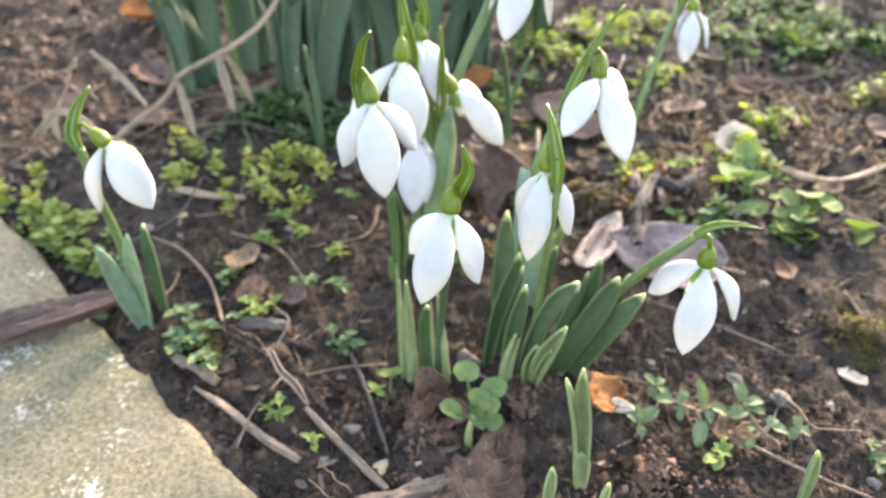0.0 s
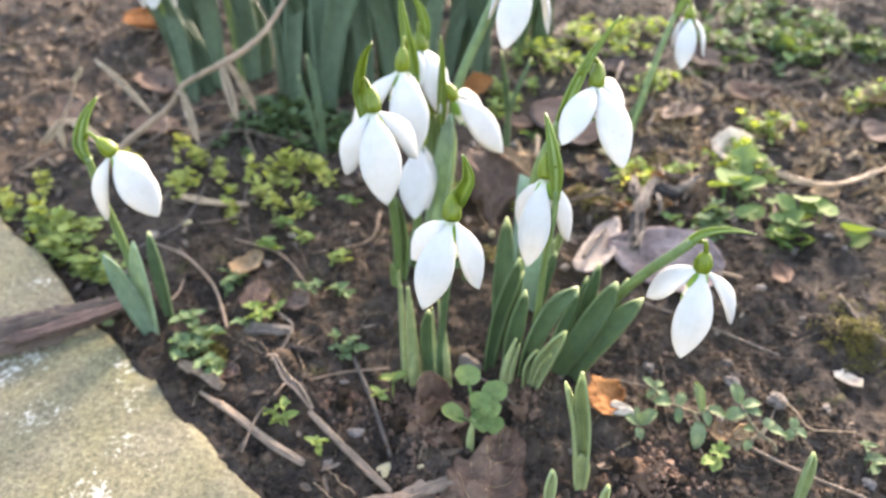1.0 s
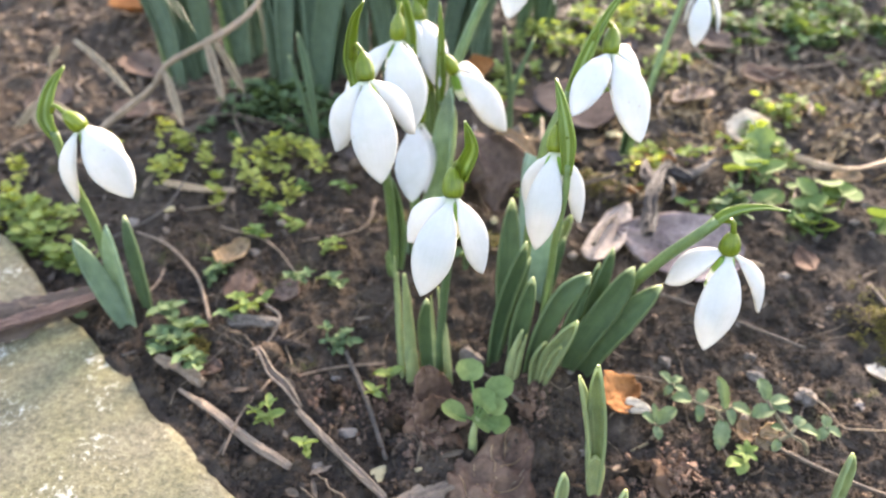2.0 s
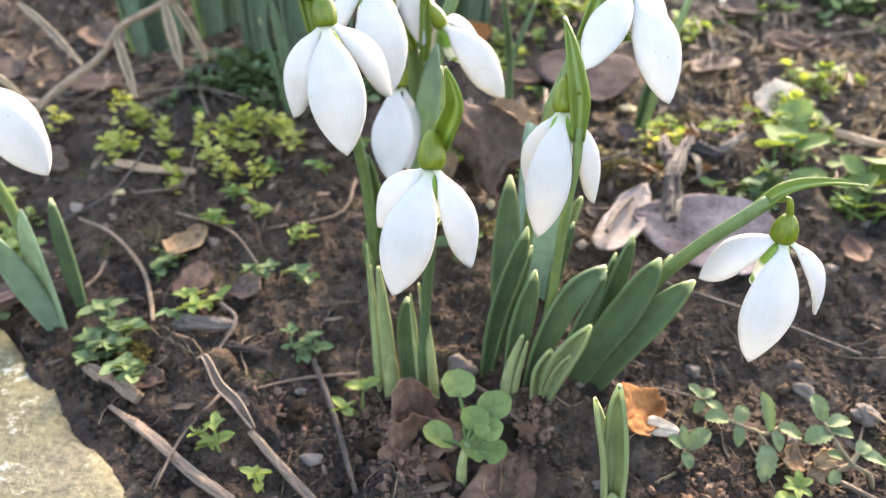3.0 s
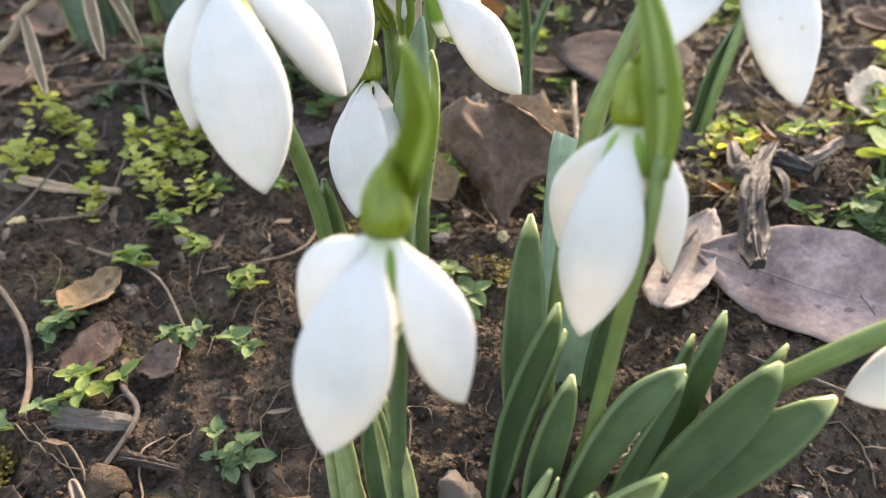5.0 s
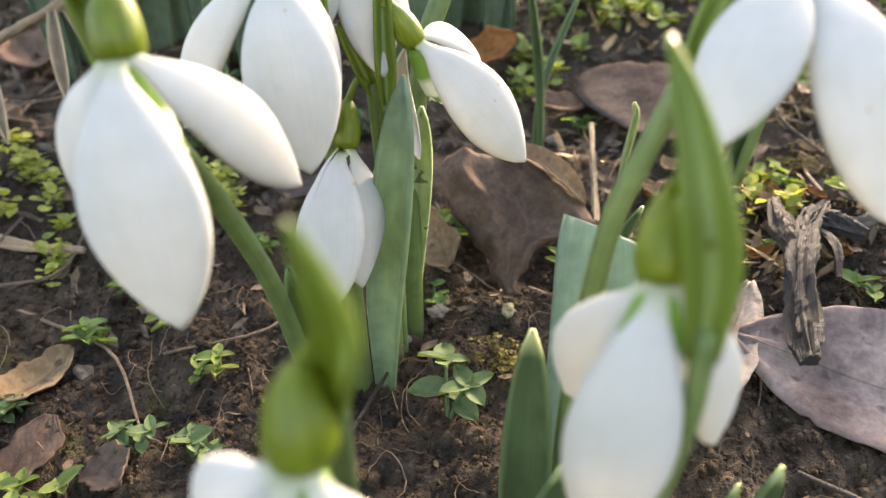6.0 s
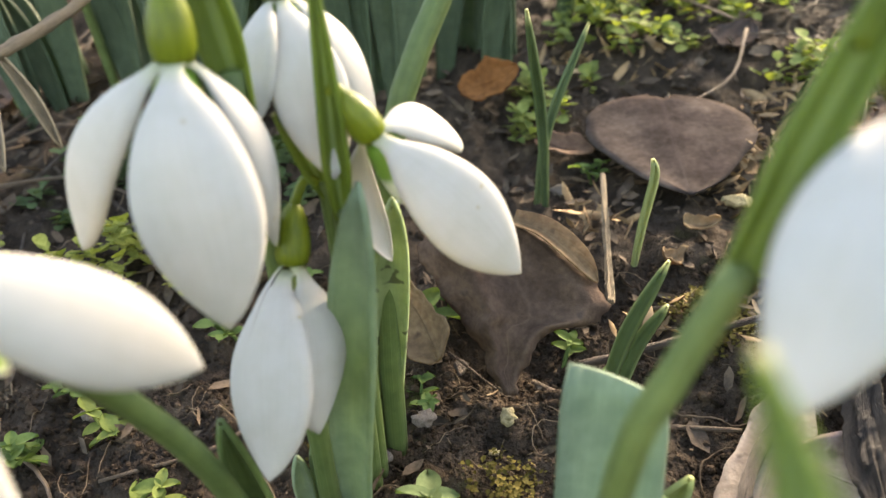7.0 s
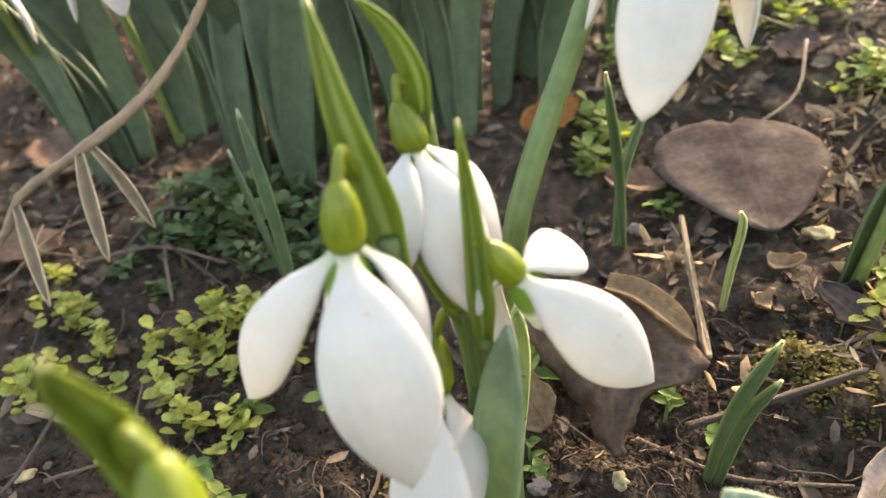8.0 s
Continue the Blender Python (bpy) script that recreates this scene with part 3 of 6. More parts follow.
def rootlets():
    rng = np.random.default_rng(3)
    verts, faces = [], []
    for j in range(500):
        x, y = (rng.uniform(-18, 17), rng.uniform(-5, 20)) if j < 340 else (rng.uniform(-9, 4), rng.uniform(-1, 7.5))
        if on_kerb(x, y):
            continue
        a, n, r, bend = rng.uniform(0, 6.28), 15, rng.uniform(0.00008, 0.00022) * (1.0 if j < 340 else 0.6), rng.normal() * 0.16
        step, base, rise = rng.uniform(0.04, 0.17) * (1.0 if j < 340 else 0.55), len(verts), rng.uniform(0, 0.0016)
        for k in range(n):
            c = Vector((x * 0.01, y * 0.01, gz(x * 0.01, y * 0.01) + r + rise * math.sin(math.pi * k / (n - 1))))
            s = Vector((-math.sin(a), math.cos(a), 0)) * r
            verts += [c + s, c + UP * r, c - s, c - UP * r]
            bend = bend * 0.92 + rng.normal() * 0.07
            a += bend
            x, y = x + math.cos(a) * step, y + math.sin(a) * step
        for k in range(n - 1):
            for i in range(4):
                faces.append((base + 4 * k + i, base + 4 * k + (i + 1) % 4, base + 4 * k + 4 + (i + 1) % 4, base + 4 * k + 4 + i))
    tagged(new("rootlets", hold(mesh_of("rootlets", verts, faces), ROOT)), "fine brown rootlets and grass fibres on soil", "rootlets", kind="stuff")


def reddish_crumbs():
    """Heaps of crumbled rotten leaf and clay at the foot of the shoots."""
    rng = np.random.default_rng(23)
    v, f = ico()
    v = v * (1 + 0.4 * rng.normal(size=(len(v), 1)).clip(-1, 1))
    heaps = ((-3.5, -0.7, 0.42, 420, 0.35), (-2.7, -0.95, 0.40, 420, 0.45), (-2.5, -1.7, 0.45, 320, 0.25), (-4.8, -0.55, 0.36, 260, 0.30), (-0.05, -0.9, 0.26, 300, 0.30), (2.85, -3.1, 0.45, 900, 0.9), (-1.0, -0.75, 0.4, 160, 0.2), (1.4, -3.5, 0.4, 150, 0.25))
    mats = []
    for x, y, spread, count, high in heaps:
        for _ in range(count):
            d = rng.normal(size=2) * spread
            px, py = (x + d[0]) * 0.01, (y + d[1]) * 0.01
            r = 0.00013 + 0.00055 * rng.random() ** 3
            m = np.zeros((3, 4))
            m[:, :3] = random_turn(rng) * (r * rng.uniform(0.35, 1.7, 3))
            m[:, 3] = (px, py, gz(px, py) + 0.01 * high * math.exp(-(d @ d) / (spread * spread)) * rng.random() + r * 0.4)
            mats.append(m)
    scatter_mesh("leaf_crumbs", RUBBLE, v, f, mats, "reddish-brown crumbs of rotten leaf and clay heaped by the shoots", "soil", False)


clods()
reddish_crumbs()
litter()
rootlets()

# ---- snowdrops ----
def snowdrop(x, y, label):
    return thing("snowdrop", on_ground(x, y), label, "flower", GROUP)


def front_drop():
    p = snowdrop(-2.3, 0.1, "white snowdrop in full bloom with curved green sheath, beside young shoots")
    scape(p, [foot(-2.3, 0.1), (-2.2, -0.4, 1.6), (-2.02, -1.2, 3.8), (-1.86, -1.82, 5.6)], 0.0011, 0.0009, LEAF)
    spathe(p, [(-1.86, -1.84, 5.5), (-1.72, -2.10, 5.92), (-1.60, -2.45, 6.36), (-1.66, -2.55, 6.68), (-1.76, -2.58, 6.93)], 0.33, (-0.5, -1, 0.2))
    flower(p, (-1.97, -2.22, 5.37), (-1.95, -2.08, 5.87), [(-2.6, -2.5, 3.43), (-2.87, -1.65, 4.25), (-1.37, -2.27, 3.80)], (0.80, 0.66, 0.60),
           (-1.80, -1.98, 5.95), [(-1.87, -2.05, 6.03)], 0.0021, ((-0.2, -1, 0.1), (-0.7, -0.8, 0.3), (0.65, -1, 0.3)))
    rolled(p, [foot(-2.0, -0.1), (-2.12, -0.3, 1.2), (-2.27, -0.8, 2.76)], 0.105)
    rolled(p, [foot(-2.3, 0.05), (-2.4, -0.3, 1.4), (-2.43, -0.7, 2.5)], 0.065)
    leaf(p, [foot(-2.55, 0.35), (-2.58, 0.3, 0.9), (-2.55, 0.15, 1.95)], 0.40, (0, -1, 0.2))


def middle_drop():
    p = snowdrop(0.1, 0.2, "white snowdrop in bloom on a slim green stalk")
    scape(p, [foot(0.05, 0.25), (0.2, -0.2, 1.5), (0.22, -0.65, 2.6), (0.22, -1.28, 4.2), (0.30, -1.50, 5.2), (0.32, -1.52, 5.8)], 0.00095, 0.0007)
    spathe(p, [(0.31, -1.52, 5.6), (0.30, -1.52, 6.15), (0.22, -1.48, 6.63), (0.14, -1.28, 7.05), (0.06, -1.0, 7.40)], 0.30, (-0.3, -1, 0.2), 0.35)
    flower(p, (0.09, -1.29, 5.98), (0.13, -1.12, 6.45), [(-0.22, -1.38, 3.92), (-0.27, -0.04, 4.28), (0.83, -0.67, 4.25)], (0.70, 0.62, 0.50),
           (0.28, -1.48, 6.3), [(0.22, -1.3, 6.68)], 0.0018, ((-0.3, -1, 0.1), (-0.7, -0.8, 0.2), (0.7, -1, 0.2)), bulge=0.12)
    for pts, w, face in (
            ([foot(-0.95, 0.3), (-0.68, 0.1, 1.7), (-0.24, -0.15, 3.57)], 0.50, (0.35, -1, 0.2)),
            ([foot(-0.8, 0.35), (-0.5, 0.2, 1.6), (-0.12, -0.05, 3.15)], 0.36, (0.9, -0.5, 0.2)),
            ([foot(-0.45, -0.1), (-0.35, -0.4, 1.4), (-0.13, -0.71, 2.95)], 0.44, (0.1, -1, 0.2)),
            ([foot(-0.1, -0.15), (0.1, -0.5, 1.2), (0.55, -0.6, 2.35), (1.21, -0.5, 2.93)], 0.57, (0.5, -1, 0.5)),
            ([foot(0.45, -0.2), (0.75, -0.45, 1.4), (1.2, -0.58, 2.87)], 0.36, (0.4, -1, 0.2))):
        leaf(p, pts, w, face)


def back_left_drops():
    p = snowdrop(-3.57, 3.5, "tall white snowdrop with large open petals, stalk leaning out")
    scape(p, [foot(-3.57, 3.5), (-3.52, 3.05, 2.4), (-3.57, 2.22, 4.28), (-3.79, 1.2, 5.98), (-4.05, 0.6, 6.95)], 0.00135, 0.0011)
    spathe(p, [(-4.05, 0.62, 6.8), (-4.16, 0.66, 7.65), (-3.97, 0.22, 8.38), (-3.69, -0.16, 8.77)], 0.31, (0.6, -1, 0.2))
    flower(p, (-3.77, 0.26, 7.12), (-3.82, 0.42, 7.65), [(-3.49, -0.25, 5.03), (-4.61, 0.83, 5.46), (-2.80, 1.39, 5.72)], (0.96, 0.72, 0.66),
           (-4.11, 0.60, 7.55), [(-4.0, 0.48, 7.88)], 0.0021, ((0.1, -1, 0.15), (-0.6, -1, 0.2), (0.45, -0.88, 0.68)))
    leaf(p, [foot(-3.5, 3.5), (-3.42, 3.2, 2.3), (-3.48, 2.78, 4.13)], 0.42, (0.2, -1, 0.2), SCAPE, fold=0.45)
    leaf(p, [foot(-3.62, 3.35), (-3.64, 3.15, 1.3), (-3.70, 2.98, 2.0)], 0.20, (-0.2, -1, 0.2), SCAPE)

    p = snowdrop(-2.95, 4.3, "large white snowdrop with broad sheath, in the middle of the clump")
    scape(p, [foot(-2.95, 4.3), (-2.95, 4.1, 3.5), (-2.98, 3.75, 5.8), (-2.96, 3.44, 7.5)], 0.0015, 0.0012)
    spathe(p, [(-2.92, 3.48, 7.1), (-3.02, 3.45, 7.9), (-3.17, 3.40, 8.8), (-3.28, 3.43, 9.72)], 0.40, (0.1, -1, 0.1))
    flower(p, (-3.24, 2.95, 7.64), (-3.20, 2.95, 8.22), [(-2.89, 2.17, 5.58), (-4.72, 3.27, 5.86), (-2.88, 3.6, 5.70)], (1.02, 0.64, 0.60),
           (-3.1, 3.3, 8.2), [(-3.15, 3.12, 8.5)], 0.00195, ((0.15, -1, 0.15), (-0.6, -1, 0.2), (0.7, 0.0, 0.1)))
    leaf(p, [foot(-3.05, 4.45), (-3.05, 4.4, 1.9), (-3.0, 4.25, 2.7)], 0.34, (-0.3, -1, 0.2), GLAUCOUS)
    leaf(p, [foot(-3.25, 4.35), (-3.3, 4.3, 1.7), (-3.3, 4.2, 2.4)], 0.26, (0.3, -1, 0.2), GLAUCOUS)

    p = snowdrop(-2.5, 5.3, "white snowdrop with arching sheath, behind its neighbours")
    scape(p, [foot(-2.5, 5.3), (-2.5, 5.2, 4.0), (-2.58, 4.95, 6.6), (-2.64, 4.75, 8.3)], 0.0014, 0.0011)
    spathe(p, [(-2.64, 4.75, 8.1), (-2.62, 4.66, 8.7), (-2.80, 4.6, 9.2), (-3.08, 4.5, 9.55)], 0.30, (-0.3, -1, 0.2))
    flower(p, (-2.73, 4.47, 7.97), (-2.83, 4.52, 8.45), [(-2.93, 3.74, 6.93), (-2.22, 3.75, 6.35), (-1.95, 4.9, 6.5)], (0.62, 0.74, 0.7),
           (-2.75, 4.6, 8.65), [(-2.82, 4.57, 8.72)], 0.0019, ((-0.7, -1, 0.15), (0.4, -1, 0.2), (1, -0.2, 0.3)))

    p = snowdrop(-2.45, 4.75, "half-closed white snowdrop bud hanging low in the clump")
    scape(p, [foot(-2.45, 4.75), (-2.42, 4.6, 3.2), (-2.40, 4.3, 5.0), (-2.42, 4.15, 6.2)], 0.0013, 0.0010)
    spathe(p, [(-2.40, 4.15, 6.0), (-2.55, 4.08, 6.4), (-2.7, 4.0, 6.75), (-2.82, 3.95, 6.98)], 0.22, (0.3, -1, 0.2))
    flower(p, (-2.78, 3.67, 5.42), (-2.76, 3.95, 5.95), [(-2.97, 2.49, 3.61), (-2.62, 3.20, 3.62), (-3.15, 3.0, 3.75)], (1.02, 0.9, 0.8),
           (-2.5, 4.1, 6.2), [(-2.62, 4.05, 6.25)], 0.0019, ((-0.35, -1, -0.3), (1, -0.55, 0), (-1, 0.0, 0)), cup=False, bulge=0.14)

    p = snowdrop(-2.4, 4.7, "sunlit white snowdrop nodding sideways with a tall narrow sheath")
    scape(p, [foot(-2.4, 4.95), (-2.35, 4.7, 3.3), (-2.25, 4.2, 5.2), (-2.22, 3.85, 6.0)], 0.0014, 0.0011)
    spathe(p, [(-2.22, 3.86, 5.9), (-2.20, 3.75, 6.6), (-2.18, 3.66, 7.6), (-2.19, 3.6, 8.51)], 0.25, (0.25, -1, 0), 0.6)
    flower(p, (-1.80, 3.82, 6.72), (-2.03, 3.74, 7.15), [(-0.39, 4.0, 5.13), (-1.90, 4.75, 4.95), (-1.02, 5.1, 6.3)], (0.86, 0.50, 0.66),
           (-2.19, 3.72, 7.2), [(-2.13, 3.72, 7.27)], 0.0018, ((0.4, -1, 0.45), (-0.5, 0.3, 0), (0.5, -0.5, 1.0)))
    leaf(p, [foot(-2.6, 4.3), (-2.42, 3.85, 3.0), (-2.15, 3.55, 4.9), (-1.93, 3.38, 6.42)], 0.62, (-0.35, -1, 0.2), GLAUCOUS, label="broad grey-green leaf")
    leaf(p, [foot(-2.35, 5.5), (-2.2, 5.35, 3.0), (-2.0, 5.1, 4.6), (-1.85, 4.9, 5.7)], 0.50, (0.25, -1, 0.2), SPOTTED, label="broad grey-green leaf with dark spots")
    leaf(p, [foot(-2.55, 5.0), (-2.5, 4.7, 2.9), (-2.42, 4.4, 4.3), (-2.35, 4.2, 5.3)], 0.40, (0.5, -1, 0.2), LEAF)


def far_drops():
    p = snowdrop(-2.2, 5.4, "white snowdrop on a long leaning stalk, high above the clump")
    scape(p, [foot(-2.2, 5.4), (-2.1, 5.3, 4.0), (-1.80, 5.3, 6.5), (-0.85, 6.25, 8.6), (-0.3, 6.7, 9.8), (-0.15, 6.7, 10.6)], 0.0017, 0.0014)
    spathe(p, [(-0.17, 6.7, 10.3), (0.0, 6.5, 11.0), (0.3, 6.2, 11.5)], 0.36)
    flower(p, (0.25, 5.6, 9.95), (0.22, 5.75, 10.45), [(-0.39, 4.58, 8.0), (1.05, 5.92, 8.27), (-0.76, 6.03, 8.69)], (0.92, 0.7, 0.7),
           (-0.05, 6.45, 10.9), [(0.12, 6.0, 10.85)], 0.0024, ((-0.1, -1, 0.2), (1, 0.1, 0.2), (-1, 0.3, 0.2)))

    p = snowdrop(4.5, 9.4, "small white snowdrop standing apart up the bank")
    scape(p, [foot(4.5, 9.5), (4.75, 9.1, 4.5), (5.35, 9.3, 6.6), (6.05, 9.74, 8.5)], 0.0013, 0.0010)
    spathe(p, [(6.05, 9.74, 8.4), (6.35, 9.75, 9.0), (6.9, 9.7, 9.3)], 0.28)
    flower(p, (6.55, 9.62, 8.35), (6.55, 9.66, 8.75), [(6.23, 8.92, 6.72), (7.02, 9.09, 7.12), (6.12, 9.86, 7.35)], (0.68, 0.62, 0.6),
           (6.35, 9.72, 8.95), [(6.48, 9.7, 9.0)], 0.0021, ((-0.2, -1, 0.1), (1, -0.3, 0.2), (-1, 0.4, 0.2)))
    leaf(p, [foot(4.35, 9.6), (4.6, 9.3, 4.3), (5.2, 9.2, 5.9)], 0.5, (0.3, -1, 0.3), LEAF)

    p = snowdrop(-0.05, 1.45, "white snowdrop with wide petals and a long pointed sheath")
    scape(p, [foot(-0.1, 1.5), (-0.02, 1.25, 3.2), (0.16, 0.85, 5.33), (0.36, 0.74, 6.05), (0.66, 0.70, 6.80)], 0.0012, 0.0010)
    spathe(p, [(0.62, 0.70, 6.68), (0.97, 0.82, 7.5), (1.4, 0.95, 8.35), (2.03, 1.15, 9.21)], 0.26, (-0.4, -1, 0.3), 0.5)
    flower(p, (1.55, 0.98, 7.55), (1.60, 1.12, 8.08), [(2.13, -0.05, 5.85), (0.62, -0.1, 6.45), (2.49, 1.93, 6.95)], (0.88, 0.70, 0.85),
           (1.12, 0.88, 7.88), [(1.38, 1.04, 8.25)], 0.0020, ((0.3, -1, 0.2), (-0.5, -1, 0.2), (0.8, -0.4, 0.6)))
    leaf(p, [foot(-0.5, 1.1), (-0.5, 1.15, 1.9), (-0.46, 1.2, 4.15)], 0.58, (-0.15, -1, 0.2), LEAF)
    leaf(p, [foot(0.2, 1.9), (0.3, 2.2, 2.6), (0.43, 2.66, 4.70)], 0.98, (0.0, -1, 0.35), TEAL, 0.15, True, label="broad blue-green leaf with a cropped tip")
    leaf(p, [foot(0.5, 1.6), (0.7, 1.6, 2.0), (0.95, 1.5, 3.0)], 0.3, (0.3, -1, 0.2), LEAF)


def side_drop():
    p = snowdrop(1.6, -0.2, "white snowdrop hanging from a low arching stalk, with broad leaves")
    scape(p, [foot(1.55, 0.5), (1.78, 0.1, 1.5), (2.15, -0.55, 2.66), (2.60, -1.15, 3.62), (3.05, -1.62, 4.33), (3.35, -1.75, 4.68)], 0.0014, 0.0011)
    spathe(p, [(3.05, -1.66, 4.36), (3.55, -1.82, 4.86), (4.0, -2.1, 5.08), (4.40, -2.44, 5.15)], 0.24, (0.2, -0.6, 1), 0.4)
    flower(p, (3.61, -1.87, 4.01), (3.64, -1.90, 4.44), [(3.27, -2.30, 2.02), (2.70, -1.12, 3.00), (4.71, -1.45, 2.43)], (0.82, 0.66, 0.50),
           (3.45, -1.82, 4.72), [(3.6, -1.88, 4.72)], 0.0021, ((-0.1, -1, 0.2), (-0.4, -0.7, 1), (0.8, -1, 0.4)))
    for pts, w, face in (
            ([foot(1.2, 0.3), (1.5, 0.2, 1.7), (1.84, 0.13, 3.29)], 0.42, (0.2, -1, 0.2)),
            ([foot(1.05, 0.4), (1.3, 0.45, 1.4), (1.64, 0.48, 2.74)], 0.30, (0.3, -1, 0.2)),
            ([foot(0.85, -0.1), (1.2, -0.5, 1.2), (1.7, -0.8, 2.4), (2.01, -1.0, 3.31)], 0.59, (-0.3, -1, 0.3)),
            ([foot(1.5, 0.2), (2.0, 0.05, 1.6), (2.53, -0.13, 2.97)], 0.40, (0.3, -1, 0.2)),
            ([foot(1.3, 0.0), (1.6, -0.4, 0.9), (2.1, -0.8, 2.0), (2.66, -1.04, 2.89)], 0.60, (-0.3, -0.8, 0.8))):
        leaf(p, pts, w, face)


def left_drop():
    p = snowdrop(-10.8, 1.8, "white snowdrop with grey-green leaves, beside the kerb stone")
    scape(p, [foot(-10.8, 1.85), (-10.95, 1.7, 3.0), (-11.0, 1.2, 4.6), (-10.98, 0.82, 5.95)], 0.0013, 0.0010)
    spathe(p, [(-10.98, 0.82, 5.8), (-11.12, 0.85, 6.3), (-10.98, 1.1, 6.9), (-10.71, 1.38, 7.33)], 0.30, (0.6, -1, 0.2))
    flower(p, (-10.26, 0.78, 6.02), (-10.55, 0.72, 6.38), [(-9.44, 0.7, 4.40), (-11.09, 1.27, 4.08), (-9.75, 1.5, 4.75)], (0.90, 0.54, 0.66),
           (-10.95, 0.86, 6.4), [(-10.8, 0.78, 6.55)], 0.0021, ((0.4, -1, 0.4), (-0.4, -1, 0.1), (0.7, -0.4, 0.9)))
    leaf(p, [foot(-10.7, 1.7), (-10.85, 1.3, 1.6), (-11.11, 0.79, 3.3)], 0.52, (0.5, -1, 0.2), GLAUCOUS)
    leaf(p, [foot(-10.6, 1.7), (-10.55, 1.4, 1.8), (-10.42, 1.08, 3.55)], 0.58, (-0.3, -1, 0.2), GLAUCOUS)
    leaf(p, [foot(-10.2, 2.0), (-10.4, 2.2, 1.9), (-10.59, 2.43, 3.3)], 0.40, (-0.1, -1, 0.2), LEAF)


front_drop()
middle_drop()
back_left_drops()
far_drops()
side_drop()
left_drop()


def shoot(x, y, blades, label):
    p = thing("bulb_shoot", on_ground(x, y), label, "plant shoot", "young shoots")
    for pts, w, face, *m in blades:
        leaf(p, [foot(*pts[0])] + list(pts[1:]), w, face, *(m or [SHOOT]), fold=0.2 if m else 0.5)
    return p


def spears(x, y, rods, label):
    p = thing("bulb_shoot", on_ground(x, y), label, "plant shoot", "young shoots")
    for pts, r, *m in rods:
        rolled(p, [foot(*pts[0])] + list(pts[1:]), r, *m)
    return p


spears(-3.0, 0.25, [([(-2.95, 0.3), (-3.0, 0.1, 1.2), (-3.05, -0.27, 2.84)], 0.165), ([(-3.25, 0.4), (-3.28, 0.3, 1.6), (-3.3, 0.2, 3.1)], 0.07),
                    ([(-3.2, 0.3), (-3.21, 0.15, 1.3), (-3.22, 0.0, 2.75)], 0.075), ([(-2.95, 0.28), (-2.95, 0.2, 0.3), (-2.97, 0.1, 0.75)], 0.185, PALE)], "fat pale green shoots of rolled leaves in bare soil")
spears(-0.5, -0.4, [([(-0.55, -0.3), (-0.5, -0.5, 0.7), (-0.32, -0.74, 1.6)], 0.16), ([(-0.42, -0.35), (-0.35, -0.55, 0.6), (-0.22, -0.72, 1.45)], 0.10)], "small pale green shoot at the foot of the clump")
shoot(0.05, -0.4, [([(0.05, -0.4), (0.1, -0.6, 0.7), (0.21, -0.89, 1.36)], 0.40, (0.1, -1, 0.2)),
                   ([(0.2, -0.4), (0.4, -0.9, 1.0), (0.75, -1.57, 2.29)], 0.40, (-0.5, -1, 0.2)),
                   ([(0.25, -0.45), (0.4, -0.8, 0.7), (0.55, -1.15, 1.4)], 0.24, (-0.5, -1, 0.2))], "green shoot with a leaning young leaf")
shoot(1.1, -2.9, [([(1.12, -2.9), (1.0, -3.2, 0.6), (0.72, -3.75, 2.6)], 0.40, (-0.6, -1, 0.3)),
                  ([(1.02, -2.9), (0.8, -3.2, 0.6), (0.40, -3.72, 2.35)], 0.24, (1.0, -1, 0.2)),
                  ([(1.10, -3.0), (1.05, -3.1, -0.45), (0.98, -3.24, 0.05)], 0.36, (-0.2, -1, 0.1), PALE)], "pair of young leaves rising from a pale sheath")
shoot(0.2, -3.6, [([(0.2, -3.6), (0.22, -3.62, -0.6), (0.27, -3.64, -0.05)], 0.26, (0.3, -1, 0.2))], "single green shoot just breaking through soil")
shoot(1.35, -3.75, [([(1.35, -3.75), (1.4, -3.8, -0.8), (1.5, -3.85, -0.3)], 0.2, (0.3, -1, 0.2))], "tiny green shoot just breaking through soil")
shoot(5.9, -3.7, [([(5.85, -3.7), (5.86, -3.75, -0.3), (5.90, -3.81, 0.55)], 0.30, (0.3, -1, 0.2))], "single green shoot just breaking through soil")
shoot(0.8, 5.9, [([(0.8, 5.9), (1.1, 5.6, 3.2), (1.55, 5.33, 4.58)], 0.19, (-0.5, -1, 0.2), LEAF),
                 ([(0.95, 5.85), (1.25, 5.6, 3.0), (1.58, 5.3, 3.95)], 0.17, (-0.3, -1, 0.2), LEAF)], "young leaf pair beside a curled dead leaf")
shoot(1.0, 3.6, [([(1.0, 3.6), (1.15, 3.5, 2.0), (1.45, 3.3, 2.9)], 0.32, (-0.3, -1, 0.2)),
                 ([(0.9, 3.6), (1.0, 3.5, 1.9), (1.2, 3.3, 2.6)], 0.26, (-0.3, -1, 0.2))], "small young leaf pair in the soil")
shoot(1.9, 9.0, [([(1.9, 9.0), (2.0, 8.9, 3.6), (2.12, 8.8, 4.5), (2.08, 8.75, 4.85)], 0.14, (0.3, -1, 0.2))], "thin grass-like shoot with a bent tip")


